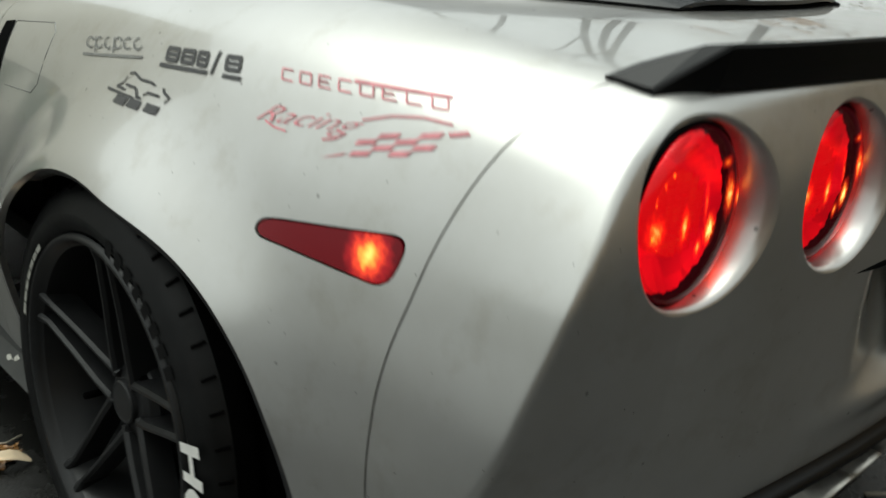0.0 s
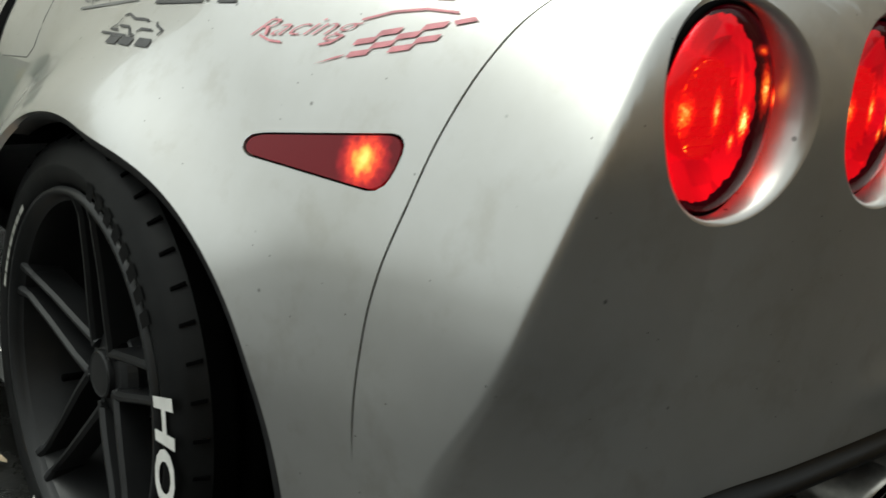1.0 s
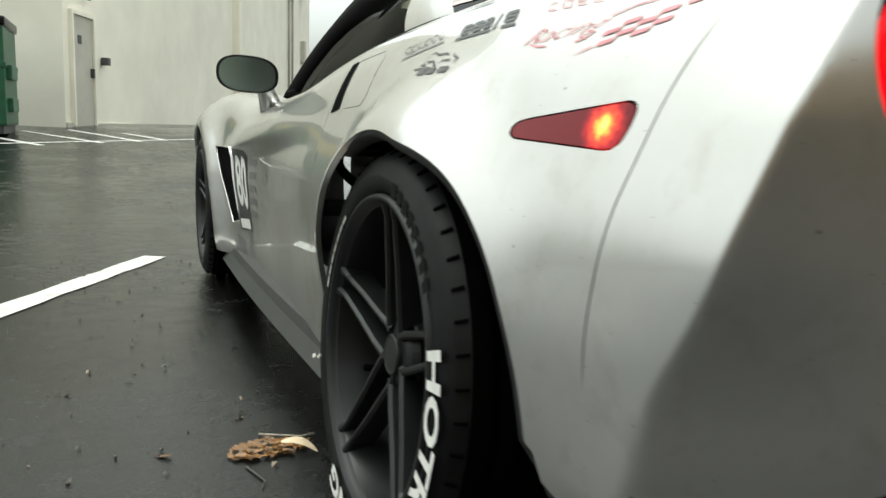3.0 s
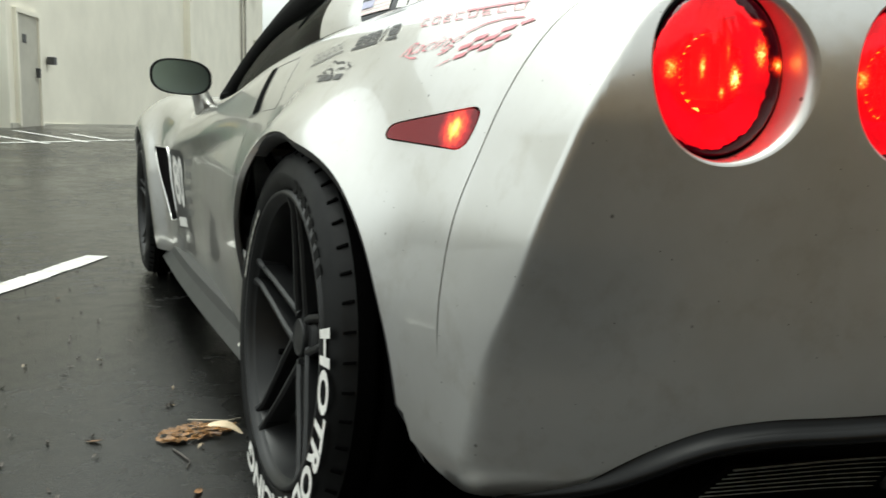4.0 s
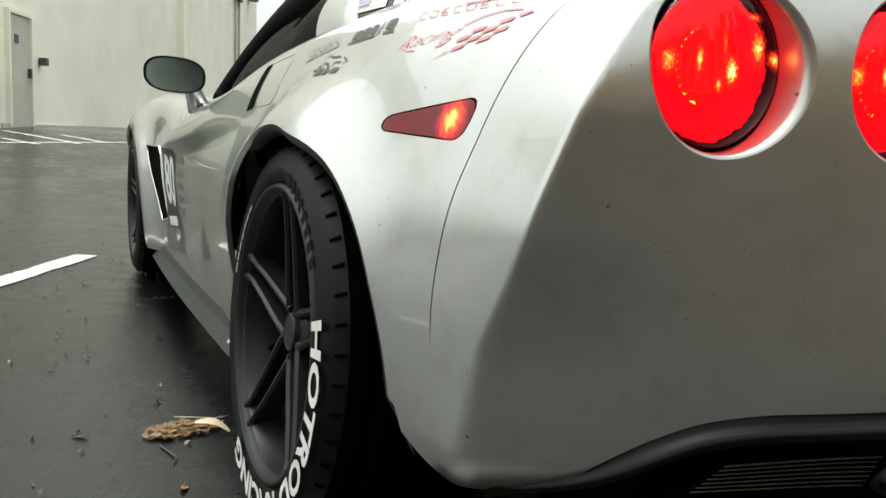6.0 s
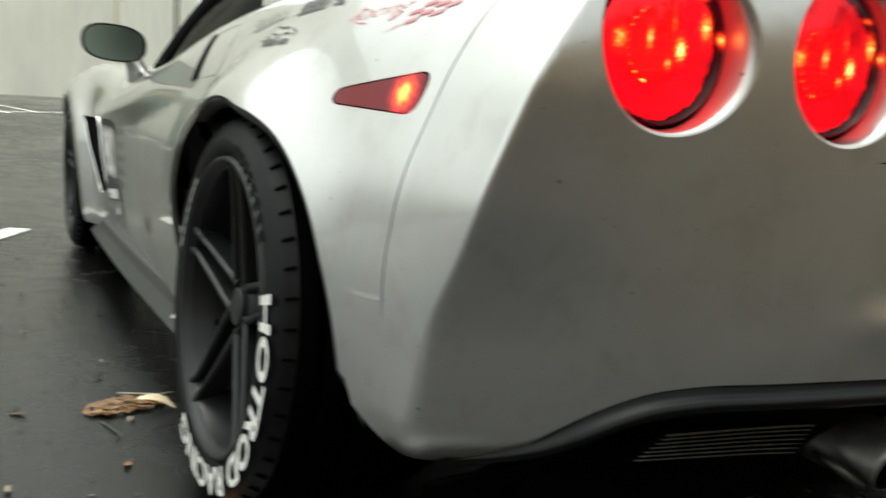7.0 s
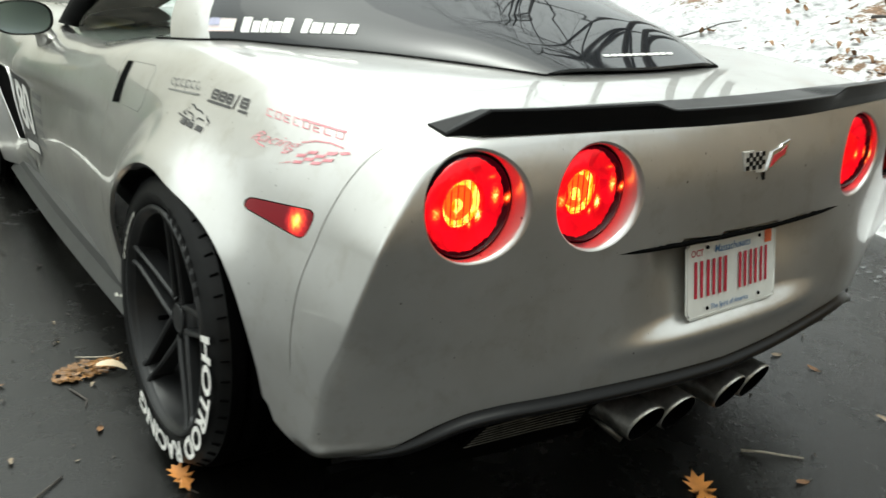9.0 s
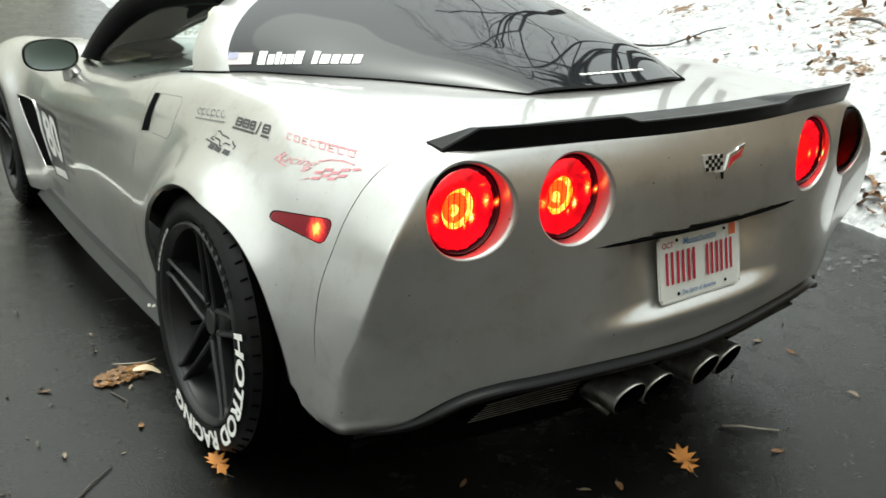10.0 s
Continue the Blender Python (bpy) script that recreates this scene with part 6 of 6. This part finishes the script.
def leaf_mesh(kind, size, rng, curl=0.25):
    """A curled leaf with a midrib and thickness."""
    o = leaf_outline(kind, rng) * size
    n = len(o)
    bend = lambda p: curl * (p[:, 0] ** 2 / size * 1.5 + 0.5 * p[:, 1] ** 2 / size * np.sign(rng.uniform(-1, 1))) + 0.05 * size * np.sin(p[:, 0] * 40 / size * 0.1)
    mid = o * 0.5
    z = np.concatenate([bend(o), bend(mid) + 0.01 * size])
    v = np.concatenate([np.concatenate([o, mid]), z[:, None]], 1)
    v = np.concatenate([v, [[0, 0, 0.0]]])
    f = [(j, (j + 1) % n, n + (j + 1) % n, n + j) for j in range(n)] + [(n + j, n + (j + 1) % n, 2 * n) for j in range(n)]
    v[:, 2] -= v[:, 2].min() - 0.0015
    return v, f


def place(v, x, y, turn, tilt, z=None):
    m = Matrix.Rotation(turn, 4, 'Z') @ Matrix.Rotation(tilt, 4, 'X')
    w = turned(v, m)
    w[:, 2] -= w[:, 2].min()
    z = float(ground_height(x, y)) if z is None else z
    return w + np.array([x, y, z + 0.001])


def single_leaf(x, y, size, material, label, kind="oak", turn=0.0, tilt=0.15):
    rng = np.random.RandomState(int(1000 * abs(x) + 77 * abs(y)))
    v, f = leaf_mesh(kind, size, rng)
    leaf = tagged(empty("fallen_leaf", at=(0, 0, 0)), label, "leaf", "fallen leaves")
    blade = place(v, x, y, turn, tilt)
    mesh_part("blade", blade, f, material, leaf)
    foot = np.array([x, y, 0.004])
    away = np.array([math.sin(turn), -math.cos(turn), 0])
    mesh_part("stem", *tube([foot + away * size * 0.55, foot + away * size * 0.95, foot + away * size * 1.5 + np.array([0.1 * size, 0, 0])], 0.0012, 5), TWIG, leaf)
    return leaf


single_leaf(-0.929, -0.095, 0.038, ORANGE_LEAF, "orange oak leaf on wet asphalt beside the tyre", turn=0.3, tilt=0.5)
single_leaf(0.056, -0.705, 0.052, ORANGE_LEAF, "orange oak leaf on wet asphalt behind the car", turn=-0.5)


def leaf_clump():
    """A matted clump of wet leaves with one pale leaf and a stalk."""
    c = tagged(empty("leaf_clump"), "matted wet brown leaves with one pale leaf on asphalt", "leaves")
    rng = np.random.RandomState(5)
    out = []
    for k in range(170):
        d, q = math.sqrt(rng.uniform()), rng.uniform(0, 6.283)
        x = -0.985 + 0.085 * d * math.cos(q) + 0.3 * 0.05 * d * math.sin(q)
        y = 0.520 + 0.050 * d * math.sin(q)
        v, f = leaf_mesh("oak" if k % 2 else "plain", rng.uniform(0.006, 0.015), rng, 0.15)
        out.append((place(v, x, y, rng.uniform(0, 6.3), rng.uniform(-0.12, 0.12), z=0.012 * max(0, 1 - (abs(x + 0.99) + abs(y - 0.52)) / 0.14)), f))
    mesh_part("wet_leaves", *join(*out), WET_LEAF, c)
    v, f = leaf_mesh("plain", 0.036, rng, 0.4)
    mesh_part("pale_leaf", place(v, -0.930, 0.482, 1.35, 0.3, z=0.004), f, PALE_LEAF, c, "pale curled leaf")
    mesh_part("leaf_stalk", *tube([(-0.995, 0.610, 0.004), (-0.955, 0.575, 0.010), (-0.91, 0.562, 0.008), (-0.878, 0.575, 0.006)], 0.0022, 6), PALE_TWIG, c, "pale stalk")


leaf_clump()


def twig(points, r, material, label):
    p = [(x, y, z + r) for x, y, z in points]
    ob = mesh_part("twig", *tube(p, np.linspace(r, r * 0.6, len(p)), 7), material)
    return tagged(ob, label, "twig", "twigs on the asphalt")


twig([(0.275, -0.655, 0.0), (0.31, -0.69, 0.004), (0.345, -0.722, 0.001), (0.383, -0.757, 0.0)], 0.0035, PALE_TWIG, "thin pale stick on wet asphalt")
twig([(-1.262, -0.06, 0.0), (-1.20, 0.003, 0.002), (-1.138, 0.056, 0.0)], 0.0035, TWIG, "thin dark stick on wet asphalt")
twig([(-1.045, 0.44, 0.0), (-1.02, 0.36, 0.002), (-1.03, 0.33, 0.0)], 0.0025, TWIG, "thin dark twig near the wheel")


def litter():
    """Small crumbs of bark, leaf and grit on the asphalt."""
    rng = np.random.RandomState(11)
    dark, pale = [], []
    for k in range(300):
        near = k < 170
        x = rng.uniform(-2.0, -0.95) if near else rng.uniform(-3.5, 2.2)
        y = rng.uniform(-0.3, 3.2) if near else rng.uniform(-1.4, 6)
        v, f = leaf_mesh("plain", rng.uniform(0.003, 0.011) * (1 if near else 1.2), rng, 0.8)
        (pale if rng.uniform() < 0.12 else dark).append((place(v, x, y, rng.uniform(0, 6.3), rng.uniform(-0.5, 0.5)), f))
    for name, some, mat, lab in (("leaf_crumbs", dark, TWIG, "dark crumbs of bark and leaf"), ("pale_grit", pale, TORN_LEAF, "pale grit and leaf bits")):
        tagged(mesh_part(name, *join(*some), mat), lab + " on asphalt", "debris", kind="stuff")
    for i, (x, y, s) in enumerate(((0.745, -0.76, 0.016), (0.292, -0.812, 0.018), (-0.162, -0.691, 0.020), (-0.241, -0.657, 0.014), (-0.463, -0.474, 0.014), (0.844, -0.494, 0.018), (0.825, -0.381, 0.022), (-1.024, 0.209, 0.016), (-1.199, 0.543, 0.018), (-0.729, 1.624, 0.022))):
        single_leaf(x, y, s, DRY_LEAF if i % 3 else TORN_LEAF, "small torn leaf on wet asphalt", "plain", i * 1.3)


litter()


def bank_litter():
    rng = np.random.RandomState(21)
    out = []
    for k in range(3000):
        edge = k < 1300
        y = rng.uniform(-0.4, 9)
        x = 2.36 + abs(rng.normal()) * 0.20 if edge else rng.uniform(2.4, 7.0)
        if not edge and math.sin(1.3 * x + 2.1 * y) + math.sin(2.3 * x - 1.1 * y) < (0.7 if k % 2 else -0.6):
            continue
        v, f = leaf_mesh("plain", rng.uniform(0.012, 0.045), rng, 0.7)
        z = float(bank_height(np.array(x), np.array(y))) + 0.9 * float(ground_height(x, y)) + 0.02
        out.append((place(v, x, y, rng.uniform(0, 6.3), rng.uniform(-0.7, 0.7), z=z), f))
    tagged(mesh_part("leaf_litter", *join(*out), DRY_LEAF), "brown leaf litter along the foot of the snow bank", "leaves", kind="stuff")
    for k in range(4):
        x, y = rng.uniform(3.0, 6.0), rng.uniform(0.5, 7)
        z = float(bank_height(np.array(x), np.array(y))) + 0.9 * float(ground_height(x, y)) + 0.015
        t = rng.uniform(0, 6.3)
        pts = [(x + s * math.cos(t), y + s * math.sin(t), z + 0.42 * s * math.cos(t) + 0.03 * math.sin(9 * s)) for s in np.linspace(0, rng.uniform(0.5, 1.2), 8)]
        tagged(mesh_part("fallen_branch", *tube(pts, np.linspace(0.013, 0.004, 8), 6), BARK), "dark fallen branch on the snow bank", "branch", "fallen branches")


bank_litter()


SLUSH = plain("grey_slush", (0.06, 0.062, 0.064), 0.3, vary=0.3, scale=40)


def ice_patch():
    """Crumbs of thawing ice and slush on the asphalt near the bank."""
    rng = np.random.RandomState(31)
    out = []
    for k in range(40):
        d, q = math.sqrt(rng.uniform()), rng.uniform(0, 6.283)
        x, y = 1.75 + 0.42 * d * math.cos(q), -0.28 + 0.24 * d * math.sin(q)
        n = 9
        a = np.linspace(0, 2 * np.pi, n, endpoint=False)
        size = rng.uniform(0.004, 0.018)
        w = size * rng.uniform(0.5, 1.2, n)
        ring = np.stack([x + 1.5 * w * np.cos(a), y + w * np.sin(a), np.full(n, 0.001)], -1)
        top = np.stack([x + w * np.cos(a), y + 0.6 * w * np.sin(a), np.full(n, 0.001 + 0.25 * size)], -1)
        out.append((np.concatenate([ring, top]), [(j, (j + 1) % n, n + (j + 1) % n, n + j) for j in range(n)] + [tuple(range(n, 2 * n))]))
    tagged(mesh_part("ice_crumbs", *join(*out), SLUSH), "crumbs of thawing ice on wet asphalt", "ice", kind="stuff")


ice_patch()


def bare_tree(x, y, height, seed, lean=(0, 0), fine=False):
    rng = random.Random(seed)
    z0 = float(bank_height(np.array(x), np.array(y))) + 0.9 * float(ground_height(x, y)) - 0.1 if x > 2.3 else float(ground_height(x, y)) - 0.1
    t = tagged(empty("bare_tree"), "tall leafless tree with forking dark branches", "tree", "bare trees")
    trunk, limbs = [], []

    def grow(p, d, length, r, depth):
        pts, rad, n = [p], [r], 5
        for i in range(n):
            d = (d + Vector((rng.uniform(-1, 1), rng.uniform(-1, 1), rng.uniform(-0.4, 0.7))) * 0.16).normalized()
            p = p + d * length / n
            pts.append(p)
            rad.append(r * (1 - 0.45 * (i + 1) / n))
        (trunk if depth == 0 else limbs).append(tube([tuple(q) for q in pts], rad, 9 if depth == 0 else (6 if depth < 3 else 4)))
        if depth >= (6 if fine else 5):
            return
        for k in range(rng.choice((2, 3, 3)) if depth else 5):
            a = rng.uniform(0, 6.283)
            side = d.orthogonal().normalized()
            side.rotate(Matrix.Rotation(a, 3, d))
            nd = (d * rng.uniform(0.5, 0.9) + side * rng.uniform(0.5, 0.9)).normalized()
            i = rng.randint(2, n)
            grow(pts[i], nd, length * rng.uniform(0.55, 0.78), rad[i] * rng.uniform(0.5, 0.72), depth + 1)

    grow(Vector((x, y, z0)), Vector((lean[0], lean[1], 1)).normalized(), height * 0.42, height * 0.0062, 0)
    mesh_part("trunk", *join(*trunk), BARK, t)
    mesh_part("branches", *join(*limbs), BARK, t)


for x, y, height, seed, lean, fine in ((7.6, 3.0, 12, 3, (-0.08, 0.0), True), (8.8, 5.6, 13, 8, (0.0, -0.05), True), (8.4, 1.2, 12, 12, (0, 0), True), (7.2, 5.0, 11, 51, (-0.10, -0.05), True),
                                       (9.8, 3.8, 13, 64, (-0.05, 0.0), True), (11.0, 6.8, 14, 71, (0, 0), True), (10.6, 1.8, 14, 23, (0, 0), False), (9.6, 8.6, 12, 29, (0, 0), False), (12.0, 4.6, 15, 41, (0, 0), False), (10.5, 11.0, 13, 17, (0, 0), False)):
    bare_tree(x, y, height, seed, lean, fine)


# ---- unseen sheet behind the camera and bank, added for dark reflections ----
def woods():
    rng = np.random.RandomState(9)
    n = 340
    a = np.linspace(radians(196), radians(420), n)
    # heights by bearing, tuned to how dark the tail reflects
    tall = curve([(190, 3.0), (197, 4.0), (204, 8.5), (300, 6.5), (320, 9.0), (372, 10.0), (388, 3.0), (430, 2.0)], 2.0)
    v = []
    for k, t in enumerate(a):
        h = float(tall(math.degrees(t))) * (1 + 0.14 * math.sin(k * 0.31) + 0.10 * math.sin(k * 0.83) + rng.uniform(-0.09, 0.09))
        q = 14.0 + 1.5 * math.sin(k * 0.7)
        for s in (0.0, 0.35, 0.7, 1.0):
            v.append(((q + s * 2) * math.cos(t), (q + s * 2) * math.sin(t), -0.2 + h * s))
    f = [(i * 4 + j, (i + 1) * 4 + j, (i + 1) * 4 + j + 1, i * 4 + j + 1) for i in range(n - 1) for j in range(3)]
    ob = mesh_part("backdrop", v, f, BACKDROP_BROWN)
    tagged(ob, "unseen brown sheet round the lot, added for dark reflections in the car", "woods", kind="structure")


BACKDROP_BROWN = plain("backdrop_brown", (0.315, 0.232, 0.137), 1.0, vary=0.6, scale=1.5)
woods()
